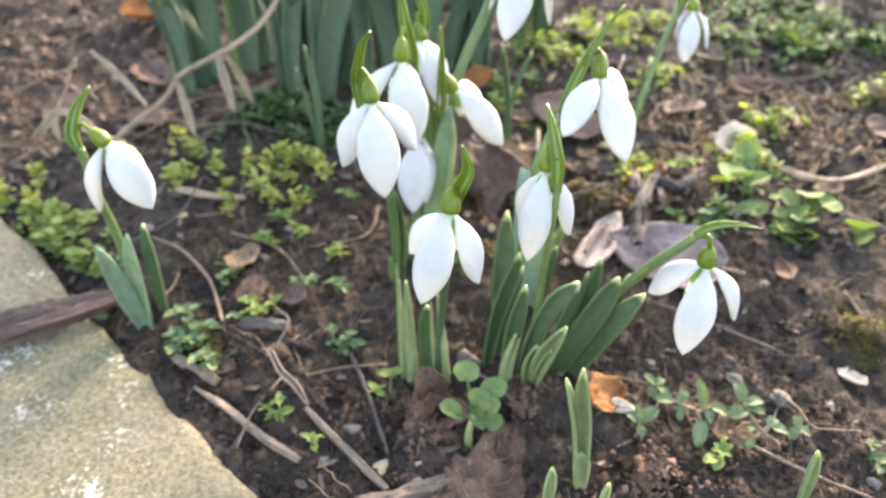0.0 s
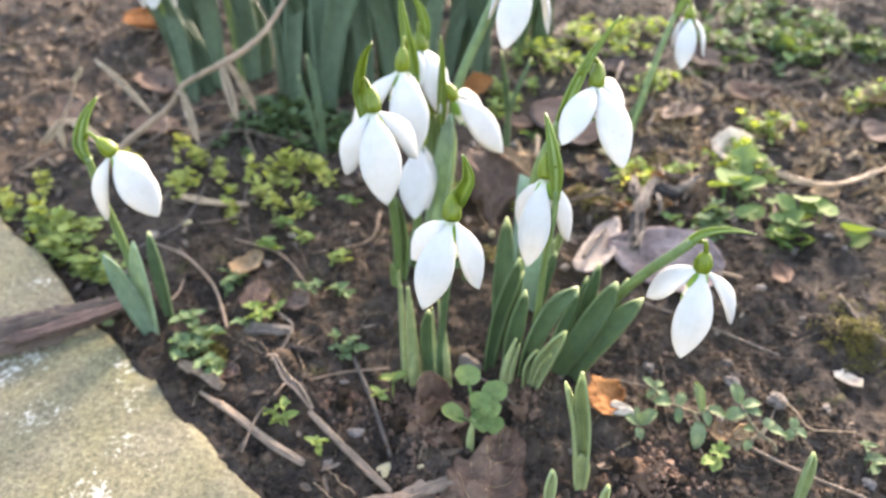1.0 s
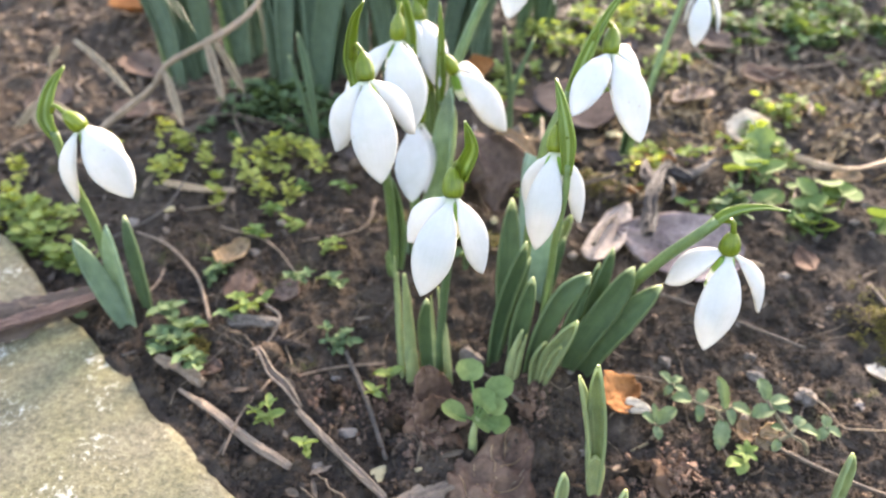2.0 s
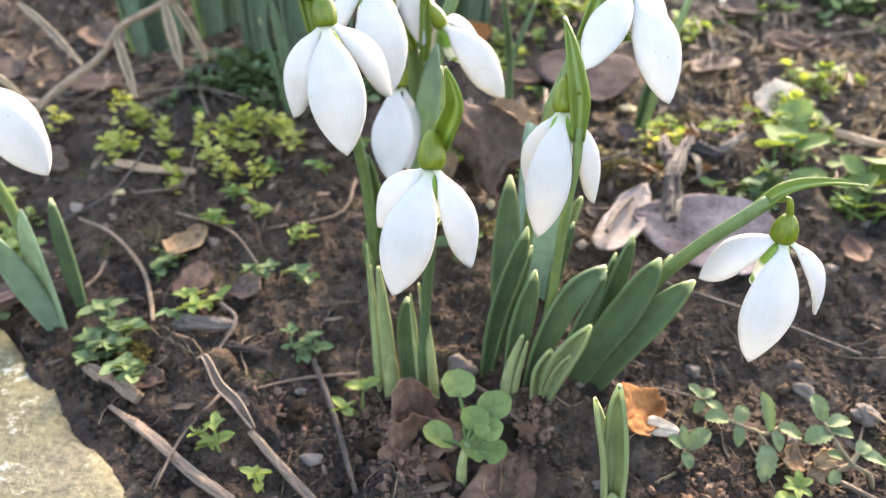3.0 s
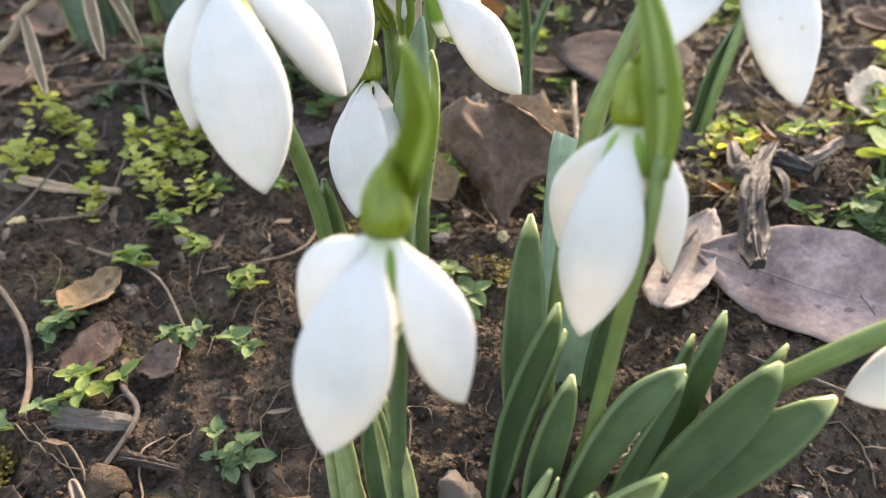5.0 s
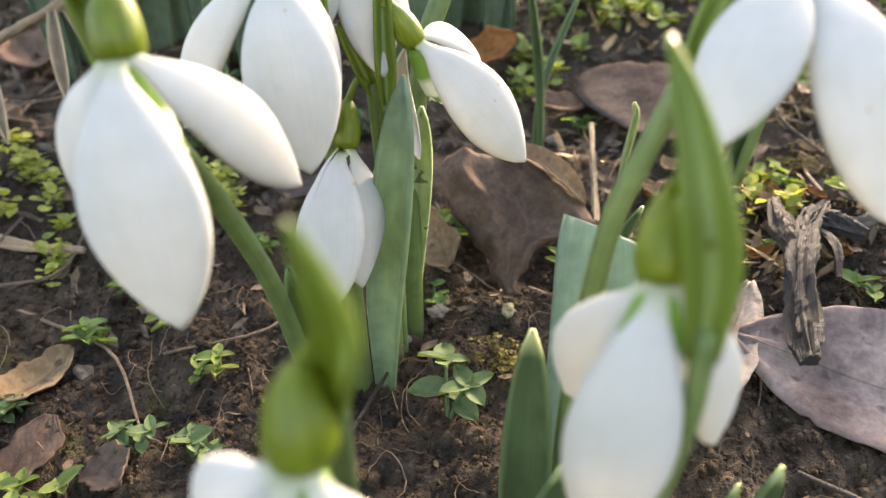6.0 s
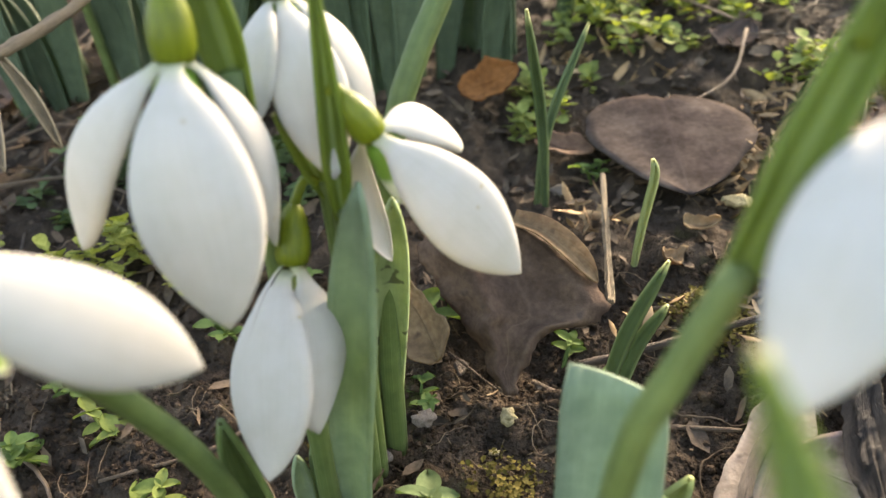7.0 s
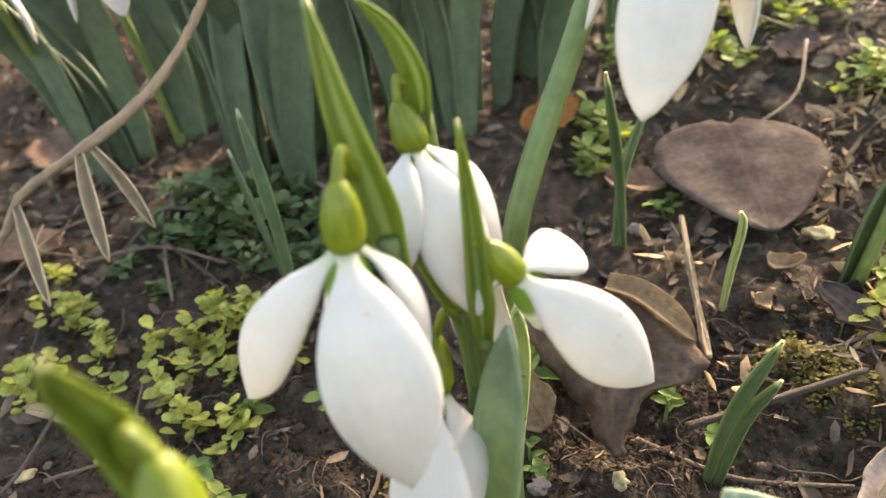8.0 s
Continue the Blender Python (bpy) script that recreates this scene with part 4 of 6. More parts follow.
def background_clump(x, y, count, spread, height, seed, label, lean=0.0, material=None, slim=1.0):
    rng = random.Random(seed)
    p = thing("bulb_plant", on_ground(x, y), label, "bulb plant", "leafy bulb plants up the bank")
    for _ in range(count):
        bx, by = x + rng.uniform(-spread, spread), y + rng.uniform(-spread, spread) * 0.7
        g = foot(bx, by)
        h = height * rng.uniform(0.65, 1.1)
        dx, dy = rng.uniform(-0.35, 0.35) * h + lean * h, rng.uniform(-0.3, 0.25) * h
        leaf(p, [g, (bx + dx * 0.25, by + dy * 0.2, g[2] + h * 0.5), (bx + dx, by + dy, g[2] + h)],
             slim * rng.uniform(0.7, 1.25), (rng.uniform(-0.7, 0.7), -1, 0.2), material or DARKLEAF, rng.uniform(0.15, 0.35))


background_clump(-12.0, 16.5, 9, 1.6, 7.5, 1, "leafy bulb plant with dark upright leaves", -0.25)
background_clump(-9.0, 15.2, 11, 1.5, 8.0, 2, "dense bulb plant with broad dark leaves", -0.05)
background_clump(-6.6, 14.6, 10, 1.3, 8.0, 3, "dense bulb plant with broad dark leaves", 0.05)
background_clump(-3.8, 16.0, 8, 1.2, 7.5, 4, "leafy bulb plant with dark upright leaves", 0.05)
background_clump(-1.0, 17.0, 6, 1.0, 7.0, 5, "leafy bulb plant with dark upright leaves", 0.0)
background_clump(0.3, 10.9, 2, 0.25, 5.0, 6, "narrow green bulb leaves standing upright", 0.06, LEAF, 0.17)
background_clump(2.3, 19.0, 6, 0.9, 6.5, 8, "leafy bulb plant further up the bank", 0.2, LEAF, 0.6)
shoot(-6.9, 10.8, [([(-6.8, 10.6), (-7.0, 10.9, 5.2), (-7.4, 11.5, 7.0)], 0.26, (0.3, -1, 0.2), LEAF),
                   ([(-6.9, 10.7), (-7.3, 10.9, 4.6), (-7.75, 11.3, 6.2)], 0.18, (-0.3, -1, 0.2), LEAF)], "pale young leaf pair among low weeds")


def far_flower(x, y, z, label, seed):
    rng = random.Random(seed)
    p = snowdrop(x - 0.3, y + 2.2, label)
    g = foot(x - 0.3, y + 2.2)
    scape(p, [g, (x - 0.4, y + 1.7, (g[2] + z) / 2), (x - 0.3, y + 0.4, z + 0.6)])
    spathe(p, [(x - 0.3, y + 0.4, z + 0.5), (x - 0.25, y + 0.3, z + 1.2), (x, y + 0.2, z + 1.7)], 0.3)
    a = rng.uniform(0, 1)
    tips = [(x + 0.75 * math.cos(a + k * 2.094 - 1.57), y + 0.75 * math.sin(a + k * 2.094 - 1.57), z - 1.75) for k in range(3)]
    flower(p, (x, y, z), (x, y, z + 0.45), tips, (0.85, 0.8, 0.8), (x - 0.28, y + 0.35, z + 0.9), [(x - 0.1, y + 0.15, z + 0.85)])


far_flower(-13.9, 14.2, 10.2, "white snowdrop high among dark leaves up the bank", 1)
far_flower(-11.2, 14.6, 10.6, "white snowdrop over dark bulb leaves", 2)


# ---- dead leaves ----
def dead_leaf(name, centre, along, normal, length, width, material, label, curl=0.15, roll=0.1, seed=0, notch=0.0, petiole=0.0, blunt=1.0, ragged=1.0, crumple=0.0, oval=False, veins=0):
    """A withered leaf: ovate sheet, bent along and across, with an uneven rim; crumple wrinkles it, oval rounds its base."""
    rng = random.Random(seed)
    c, t, f = Vector(centre), Vector(along).normalized(), Vector(normal)
    f = (f - t * f.dot(t)).normalized()
    s = t.cross(f)
    n, m = (46, 25) if crumple else (30, 15)
    ph = [rng.uniform(0, 6.28) for _ in range(6)]
    rows = []
    for j in range(n):
        v = j / (n - 1)
        w = math.sin(math.pi * min(max(v, 0.015), 0.985) ** (0.75 if blunt >= 1 else 0.6)) ** (0.62 * blunt)
        if oval:
            w = math.sin(math.pi * min(max(v, 0.002), 0.995) ** 0.62) ** 0.68
        w *= 1 + ragged * (0.12 * math.sin(7 * v + ph[0]) + 0.08 * math.sin(17 * v + ph[1]) + 0.04 * math.sin(41 * v + ph[5]))
        row = []
        for i in range(m):
            u = 2 * i / (m - 1) - 1
            y = (v - 0.5) * length - notch * length * (abs(u) ** 2 - 0.3) * (1 - v) * 0.6
            x = u * w * width / 2 * (1 + 0.09 * ragged * math.sin(9 * v + ph[2] + 2 * u))
            h = curl * length * ((2 * v - 1) ** 2 - 0.3) + roll * width * (u * u * w - 0.3)
            h += (0.005 if oval else 0.02) * width * (math.sin(5 * v + 3 * u + ph[3]) + math.sin(8 * u + 4 * v + ph[4])) - (0.0 if oval else 0.012) * width * (1 - abs(u)) ** 4
            if crumple:
                k = Vector((y, x, seed * 0.01)) * 170
                h += crumple * width * (noise.noise(k) + 0.55 * abs(noise.noise(k * 2.3)) + 0.3 * noise.noise(k * 5.1))
                x += crumple * 0.35 * width * noise.noise(k * 1.7 + Vector((9, 4, 2)))
                y += crumple * 0.35 * length * noise.noise(k * 2.1 + Vector((3, 8, 5))) * (abs(u) + abs(2 * v - 1)) * 0.6
            q = c + t * y + s * x + f * h
            q.z = max(q.z, gz(q.x, q.y) + 0.0007)
            row.append(q)
        rows.append(row)
    ob = thing(name, c, label, "dead leaf")
    part("leaf_blade", grid_mesh("leaf_blade", rows), material, ob, solid=0.0003)
    thick = 0.5 if oval else 1.0
    part("midrib", tube("midrib", [r[m // 2] for r in rows[1:-1:3]], (0.00028 * thick, 0.0004 * thick, 0.0002 * thick), 16, 5), material, ob)
    for k in range(veins):
        a, way = 4 + (n - 12) * k // max(1, veins), 1 if k % 2 else -1
        line = [rows[min(n - 2, a + i)][m // 2 + way * min(m // 2 - 1, i)] + f * 0.0002 for i in range(0, m // 2, 2)]
        part("vein", tube("vein", line, (0.00022, 0.00016, 0.0001), 12, 5), TAN, ob)
    if petiole:
        a = c - t * length * 0.49
        part("leaf_stalk", tube("leaf_stalk", [a + t * 0.002 + f * 0.0003, a - t * petiole * 0.5 + f * 0.001, a - t * petiole + f * 0.001], (0.0005, 0.0004), 8, 6), TWIG, ob)
    return ob


def torn_leaf():
    """A dead leaf propped on its pointed tip, flanks folded forward, with a torn rim."""
    tip = cm(-0.49, 6.12, 1.93)
    along = Vector((0.05, 0.62, 0.78)).normalized()
    out = Vector((0.1, -0.9, 0.5))
    out = (out - along * out.dot(along)).normalized()
    side = along.cross(out)
    reach = (0.0, 0.3, 0.7, 1.05, 1.2, 1.5, 2.0, 2.4, 2.75)
    left = (-0.06, -0.27, -0.40, -0.66, -0.78, -1.02, -1.36, -1.60, -1.25)
    right = (0.10, 0.17, 0.38, 0.58, 1.45, 1.60, 1.36, 0.85, 0.25)
    rows = []
    for j in range(34):
        a = 2.75 * j / 33
        l, r = float(np.interp(a, reach, left)), float(np.interp(a, reach, right))
        grow = min(1.0, a / 1.1)
        l += 0.035 * math.sin(11 * a) + 0.02 * math.sin(31 * a)
        r += 0.03 * math.sin(13 * a + 1) + 0.025 * math.sin(27 * a)
        row = []
        for i in range(25):
            u = i / 12 - 1
            x = (l + r) / 2 + u * (r - l) / 2
            h = grow * (0.30 * math.exp(-((u + 0.58) / 0.20) ** 2) + 0.22 * math.exp(-((u - 0.72) / 0.22) ** 2) - 0.30 * max(0, -u - 0.62) / 0.38)
            h += 0.045 * float(value_noise(np.array(a * 3.0 + 7), np.array(x * 3.0 + 3))) * 2 + 0.02 * math.sin(9 * a + 5 * x)
            q = tip + (along * a + side * x + out * (h - 0.1)) * 0.01
            q.z = max(q.z, gz(q.x, q.y) + 0.0006)
            row.append(q)
        rows.append(row)
    ob = thing("dead_leaf", tip, "torn dark brown dead leaf propped on its tip behind the flowers", "dead leaf")
    part("leaf_blade", grid_mesh("leaf_blade", rows), BROWN, ob, solid=0.00035)
    # rolled-over rim of the same leaf; its tan carries painted-in sunlight
    rim = [tip + (along * a + side * x + out * h) * 0.01 for a, x, h in ((2.85, 0.0, 0.02), (2.65, 0.50, 0.14), (2.25, 1.0, 0.16), (1.85, 1.40, 0.06))]
    part("rolled_rim", blade("rolled_rim", rim, 0.0048, (0.1, -0.4, 0.9), 0.3, 16, 7), TAN, ob, "tan rolled rim with its sunlight put into the colour", 0.0003)


torn_leaf()
dead_leaf("dead_leaf", on_ground(3.3, 12.1, 0.55), (-0.05, -1, -0.29), UP + Vector((0, -0.12, 0)), 0.039, 0.037, UMBER, "large greyish-brown dead leaf lying flat up the bank", 0.01, -0.02, 2, 0.10, 0.0, 0.85, 0.2, oval=True)
dead_leaf("dead_leaf", on_ground(4.75, 3.9, 0.6), (-0.9, 0.42, 0.12), UP + Vector((0, -0.35, 0)), 0.036, 0.024, MAUVE, "smooth mauve-brown dead leaf with dark spots on soil", 0.05, 0.10, 3, 0, 0.006, 1.0, 0.25)
dead_leaf("dead_leaf", on_ground(2.9, 4.55, 0.55), (0.52, 0.82, 0.26), (-0.35, -0.6, 0.75), 0.031, 0.0110, ASH, "folded pale grey dead leaf leaning on the soil", 0.04, 0.08, 4, ragged=0.6)
dead_leaf("dead_leaf", on_ground(2.05, -0.95, 0.25), (0.8, 0.6, 0.1), UP + Vector((0, -0.4, 0)), 0.011, 0.010, ORANGE, "broken orange-brown leaf scrap in front of the clump", 0.1, 0.12, 5, blunt=0.6, crumple=0.07)
dead_leaf("dead_leaf", on_ground(-1.1, -3.1, 0.35), (0.45, 0.9, 0.3), UP + Vector((0.1, -0.45, 0)), 0.031, 0.019, RUSSET, "crumpled brown dead leaf with pale veins half covered by soil", 0.06, -0.12, 6, blunt=0.7, crumple=0.22, veins=9)
dead_leaf("dead_leaf", on_ground(9.1, 10.3, 0.6), (0.8, 0.5, 0.2), UP + Vector((0.2, -0.5, 0)), 0.020, 0.015, CREAM, "pale cream dead leaf among low weeds", 0.1, 0.15, 7)
dead_leaf("dead_leaf", on_ground(-8.4, 4.2, 0.3), (0.5, 0.9, 0.25), UP + Vector((0, -0.3, 0)), 0.013, 0.008, TAN, "small pale tan dead leaf on soil", 0.15, 0.3, 8)
dead_leaf("dead_leaf", on_ground(-7.9, 2.9, 0.15), (0.1, 0.9, 0.25), UP, 0.012, 0.009, BROWN, "flat brown leaf scrap pressed into soil", 0.05, 0.05, 9, blunt=0.7)
dead_leaf("dead_leaf", on_ground(8.85, -0.1, 0.25), (0.3, -1, 0), UP + Vector((0.3, -0.4, 0)), 0.0075, 0.0062, CREAM, "cream-coloured leaf scrap on dark soil", 0.12, 0.15, 10, blunt=0.6)
dead_leaf("dead_leaf", on_ground(-17.0, 22.0, 0.6), (1, 0.2, 0), UP, 0.035, 0.026, ORANGE, "rust-coloured dead leaf at the foot of bulb leaves", 0.12, 0.2, 11)
dead_leaf("dead_leaf", on_ground(-0.7, 14.9, 0.8), (0.9, 0.2, 0.3), UP + Vector((0, -1.0, 0)), 0.016, 0.010, ORANGE, "rust-brown dead leaf propped among green stalks", 0.12, 0.2, 12)
dead_leaf("dead_leaf", on_ground(-8.2, 0.1, 0.2), (0.9, -0.2, 0), UP, 0.010, 0.007, BROWN, "brown bark-like scrap beside a stick", 0.1, 0.2, 13, blunt=0.7)
dead_leaf("dead_leaf", on_ground(-2.0, 7.0, 0.9), (-0.5, 0.6, 0.6), Vector((-0.3, -0.8, 0.6)), 0.018, 0.008, TAN, "narrow tan dead leaf behind the clump", 0.15, 0.3, 14)
dead_leaf("dead_leaf", on_ground(11.7, 7.75, 0.3), (0.3, -0.9, 0), UP + Vector((0, -0.5, 0)), 0.010, 0.0085, TAN, "small tan dead leaf lying beside round weeds", 0.08, 0.1, 15)
dead_leaf("dead_leaf", on_ground(16.4, 13.4, 0.5), (0.2, -0.9, 0), UP + Vector((-0.2, -0.5, 0)), 0.020, 0.014, TAN, "pale tan dead leaf curled in the litter", 0.1, 0.2, 16)
dead_leaf("dead_leaf", on_ground(9.9, 9.7, 0.4), (0.9, -0.3, 0), UP + Vector((0, -0.5, 0)), 0.012, 0.009, CREAM, "pale cream leaf scrap over weeds", 0.1, 0.1, 17)
dead_leaf("leaf_scrap", on_ground(4.65, -1.95, 0.25), (0.3, 0.9, 0.3), UP + Vector((0.2, -0.6, 0)), 0.0062, 0.0044, TAN, "withered pale weed leaf", 0.1, 0.15, 18, crumple=0.12)
dead_leaf("leaf_scrap", on_ground(5.05, -2.2, 0.22), (0.9, 0.35, 0.2), UP + Vector((-0.2, -0.6, 0)), 0.0062, 0.0034, TAN, "withered pale weed leaf", 0.12, 0.2, 46, crumple=0.12)
dead_leaf("leaf_scrap", on_ground(3.55, -2.0, 0.15), (0.8, 0.6, 0.2), UP + Vector((0.2, -0.5, 0)), 0.0034, 0.0020, RUSSET, "shrivelled brown weed leaf", 0.2, 0.3, 47)
dead_leaf("leaf_scrap", on_ground(5.2, -2.05, 0.4), (0.9, 0.4, 0.2), UP + Vector((0, -0.6, 0)), 0.0065, 0.0032, TAN, "withered pale weed leaf", 0.1, 0.2, 19)
dead_leaf("dead_leaf", on_ground(-6.45, 2.5, 0.25), (0.6, -0.6, 0.1), UP + Vector((0.2, -0.5, 0)), 0.010, 0.007, BROWN, "dark curled leaf scrap on bare soil", 0.15, 0.25, 20, crumple=0.12)
LEAF_SPOTS = ((6.4, 8.1, 0.011, 0.006), (7.8, 12.9, 0.020, 0.014), (13.0, 5.4, 0.014, 0.009), (11.5, 14.4, 0.022, 0.014),
              (-14.0, 12.3, 0.022, 0.013), (-15.5, 17.0, 0.028, 0.018), (-18.5, 14.0, 0.024, 0.016), (-11.5, 18.5, 0.022, 0.015), (6.0, 17.0, 0.018, 0.012), (10.2, 17.5, 0.020, 0.014),
              (1.0, 12.6, 0.014, 0.008), (3.9, 8.3, 0.013, 0.006), (-5.1, 9.2, 0.011, 0.008), (15.5, 11.0, 0.022, 0.014), (8.2, 3.2, 0.010, 0.006), (-13.5, 8.0, 0.012, 0.008))
dead_leaf("dead_leaf", on_ground(-2.42, -0.85, 0.42), (-0.30, 0.35, 0.85), (0.30, -0.9, 0.35), 0.015, 0.0105, RUSSET, "crumpled reddish dead leaf standing between the shoots", 0.12, 0.3, 51, blunt=0.7, crumple=0.14)
dead_leaf("dead_leaf", on_ground(-2.15, -1.45, 0.3), (0.9, 0.3, 0.2), UP + Vector((0.2, -0.7, 0)), 0.014, 0.010, RUSSET, "crumbling reddish leaf scrap half buried in soil", 0.12, 0.2, 52, blunt=0.7, crumple=0.16)
rng = random.Random(63)
for k in range(22):
    x, y, w = rng.uniform(1.6, 9.0), rng.uniform(6.2, 13.5), rng.uniform(0, 6.28)
    dead_leaf("leaf_scrap", on_ground(x, y, 0.3), (math.cos(w), math.sin(w), rng.uniform(-0.2, 0.6)), UP + Vector((rng.uniform(-0.7, 0.7), rng.uniform(-0.8, 0.2), 0)),
              rng.uniform(0.004, 0.009), rng.uniform(0.002, 0.004), rng.choice((TAN, RUSSET, TAN, ORANGE, BROWN)), "small curled scrap of dry leaf in the litter", rng.uniform(0.1, 0.3), rng.uniform(0.2, 0.5), 500 + k, blunt=0.8)
for k, (x, y, a, b) in enumerate(LEAF_SPOTS):
    rng = random.Random(100 + k)
    w = rng.uniform(0, 6.28)
    dead_leaf("dead_leaf", on_ground(x, y, 0.35), (math.cos(w), math.sin(w), 0.3 * math.sin(w)), UP + Vector((rng.uniform(-0.4, 0.4), rng.uniform(-0.6, 0.1), 0)), a, b,
              rng.choice((BROWN, RUSSET, BROWN, UMBER)), "withered leaf scrap lying in the litter", rng.uniform(0.03, 0.12), rng.uniform(0.05, 0.2), 200 + k)


# ---- sticks, bark, straws ----
def rotten_wood(line, radii, n, sides, seed, flat=0.6):
    """Weathered wood whose fibres stand out as ridges along it."""
    rng = random.Random(seed)
    path = spline(line, n)
    ridge = [rng.uniform(0.62, 1.15) for _ in range(sides)]
    rows = []
    for i, (p, (t, a, b)) in enumerate(zip(path, frames_along(path))):
        s = i / (n - 1) * (len(radii) - 1)
        k = min(int(s), len(radii) - 2)
        r = radii[k] + (radii[k + 1] - radii[k]) * (s - k)
        ridge = [min(1.25, max(0.5, g + rng.gauss(0, 0.07))) if rng.random() > 0.03 else rng.uniform(0.5, 1.2) for g in ridge]
        rows.append([p + (a * math.cos(2 * math.pi * j / sides) + b * flat * math.sin(2 * math.pi * j / sides)) * r * ridge[j] for j in range(sides)])
    rows.insert(0, [path[0].copy() for _ in range(sides)])
    rows.append([path[-1].copy() for _ in range(sides)])
    return grid_mesh("wood", rows, True, False)


def stick(name, points, r0, r1, material, label, wobble=0.17, n=26, category="stick", flat=1.0, group=""):
    if r0 > 0.0007 and category == "stick":
        me = rotten_wood(points, (r0 * 0.8, r0 * 1.1, (r0 + r1) / 2, r1 * 1.15, r1 * 0.85), 46, 16, len(label), min(flat, 0.9))
    else:
        me = tube(name, points, (r0, (r0 + r1) / 2 * 1.05, r1), n, 9, wobble, flat)
    return tagged(part(name, me, material, None), label, category, group)


def lying(*pts, lift=0.2):
    return [on_ground(x, y, lift) for x, y in pts]


stick("stick", lying((-9.35, 0.15), (-8.7, -0.15), (-8.03, -0.50)), 0.0012, 0.0015, EARTHWOOD, "short tan stick stub beside the kerb stone")
stick("stick", lying((-8.56, -0.68), (-7.6, -1.28), (-6.6, -2.0), (-5.5, -2.76), lift=0.22), 0.00075, 0.0009, EARTHWOOD, "straight grey-brown stick lying on soil")
stick("stick", lying((-5.61, -1.22), (-4.5, -2.25), (-3.4, -3.43), lift=0.2), 0.0009, 0.0008, EARTHWOOD, "thin straight brown stick on soil")
stick("stick", lying((-4.69, 0.76), (-4.02, -0.72), (-3.48, -2.25), lift=0.15), 0.0006, 0.0005, GREYWOOD, "very thin dark twig lying on soil")
stick("stick", lying((-4.2, -3.95), (-3.0, -3.5), (-1.9, -3.05), lift=0.3), 0.0018, 0.0022, EARTHWOOD, "thick brown stick at the edge of the bed")
stick("stick", lying((-11.69, 5.29), (-10.4, 4.35), (-9.3, 3.30), (-8.75, 2.3), (-8.37, 1.41), lift=0.2), 0.00035, 0.00055, EARTHWOOD, "long thin dry stalk lying on soil", 0.12)
stick("stick", lying((-7.9, 1.45), (-7.2, 1.25), (-6.5, 1.2), lift=0.2), 0.0016, 0.0013, GREYWOOD, "short weathered grey stick", flat=0.6)
stick("stick", lying((-6.7, 0.75), (-6.2, 0.68), (-5.6, 0.62), lift=0.15), 0.0010, 0.0007, BARK, "small brown seed husk on soil")
def rotten_stick():
    ob = thing("rotten_stick", on_ground(4.0, 4.4), "dark rotten fibrous stick lying across a dead leaf", "stick")
    part("wood", rotten_wood(lying((3.75, 3.5), (4.0, 4.4), (4.3, 5.4), (4.75, 6.4), (5.2, 7.1), lift=0.95), (0.0016, 0.0026, 0.0024, 0.0027, 0.0022, 0.0024), 70, 30, 4), GREYBARK, ob)
    part("branch", rotten_wood(lying((4.55, 6.2), (4.5, 6.9), (4.65, 7.7), lift=0.9), (0.0020, 0.0022, 0.0010), 30, 18, 5), BARK, ob)
    part("root_end", rotten_wood(lying((4.9, 6.9), (5.4, 6.8), (5.9, 6.6), lift=0.9), (0.0014, 0.0024, 0.0012), 30, 20, 6, 0.8), GREYBARK, ob)
    part("splinter", rotten_wood(lying((5.0, 6.8), (5.15, 6.1), (5.0, 5.5), lift=0.75), (0.0011, 0.0012, 0.0006), 24, 10, 7), GREYBARK, ob)


rotten_stick()
stick("stick", lying((5.2, 7.2), (6.0, 7.0), (7.0, 7.6), lift=0.6), 0.0018, 0.0010, GREYWOOD, "weathered forked stick end", 0.2)
stick("stick", lying((2.2, 3.6), (2.6, 4.4), (3.2, 5.2), lift=0.6), 0.0009, 0.0008, GREYWOOD, "thin dry stalk leaning on a leaf")
stick("stick", lying((3.4, 2.6), (5.0, 1.6), (7.2, 0.6), lift=0.2), 0.0004, 0.00035, GREYWOOD, "thin grey straw on dark soil", 0.04)
stick("stick", lying((4.6, -1.8), (6.2, -3.0), (7.6, -3.7), lift=0.2), 0.00045, 0.0004, EARTHWOOD, "thin brown straw at the foot of weeds", 0.04)
stick("stick", lying((6.55, -0.85), (6.75, -1.45), (6.95, -1.86), (7.43, -2.02), (7.9, -2.18), lift=0.25), 0.00022, 0.00016, TWIG, "curved pale dry tendril", 0.05)
stick("stick", lying((1.25, 7.4), (1.35, 8.4), (1.55, 10.6), lift=0.8), 0.0008, 0.0006, STRAW, "upright pinkish dry stalk behind the leaf", 0.05)
stick("stick", lying((0.6, 6.2), (1.8, 6.4), (3.4, 6.6), lift=0.7), 0.0007, 0.0005, BARK, "thin dark twig crossing the soil", 0.08)
stick("stick", lying((11.0, 5.6), (13.0, 4.6), (15.0, 4.2), lift=0.4), 0.0012, 0.0009, GREYWOOD, "long dark twig on soil", 0.1)
stick("stick", lying((10.0, 9.0), (12.0, 8.0), (15.5, 9.2), lift=0.5), 0.0011, 0.0008, TWIG, "dry brown twig among litter", 0.1)
stick("stick", lying((-9.1, 7.3), (-10.2, 7.4), (-11.6, 7.7), lift=0.3), 0.0009, 0.0012, TWIG, "dry twig among yellow-green weeds", 0.1)
rng = random.Random(41)
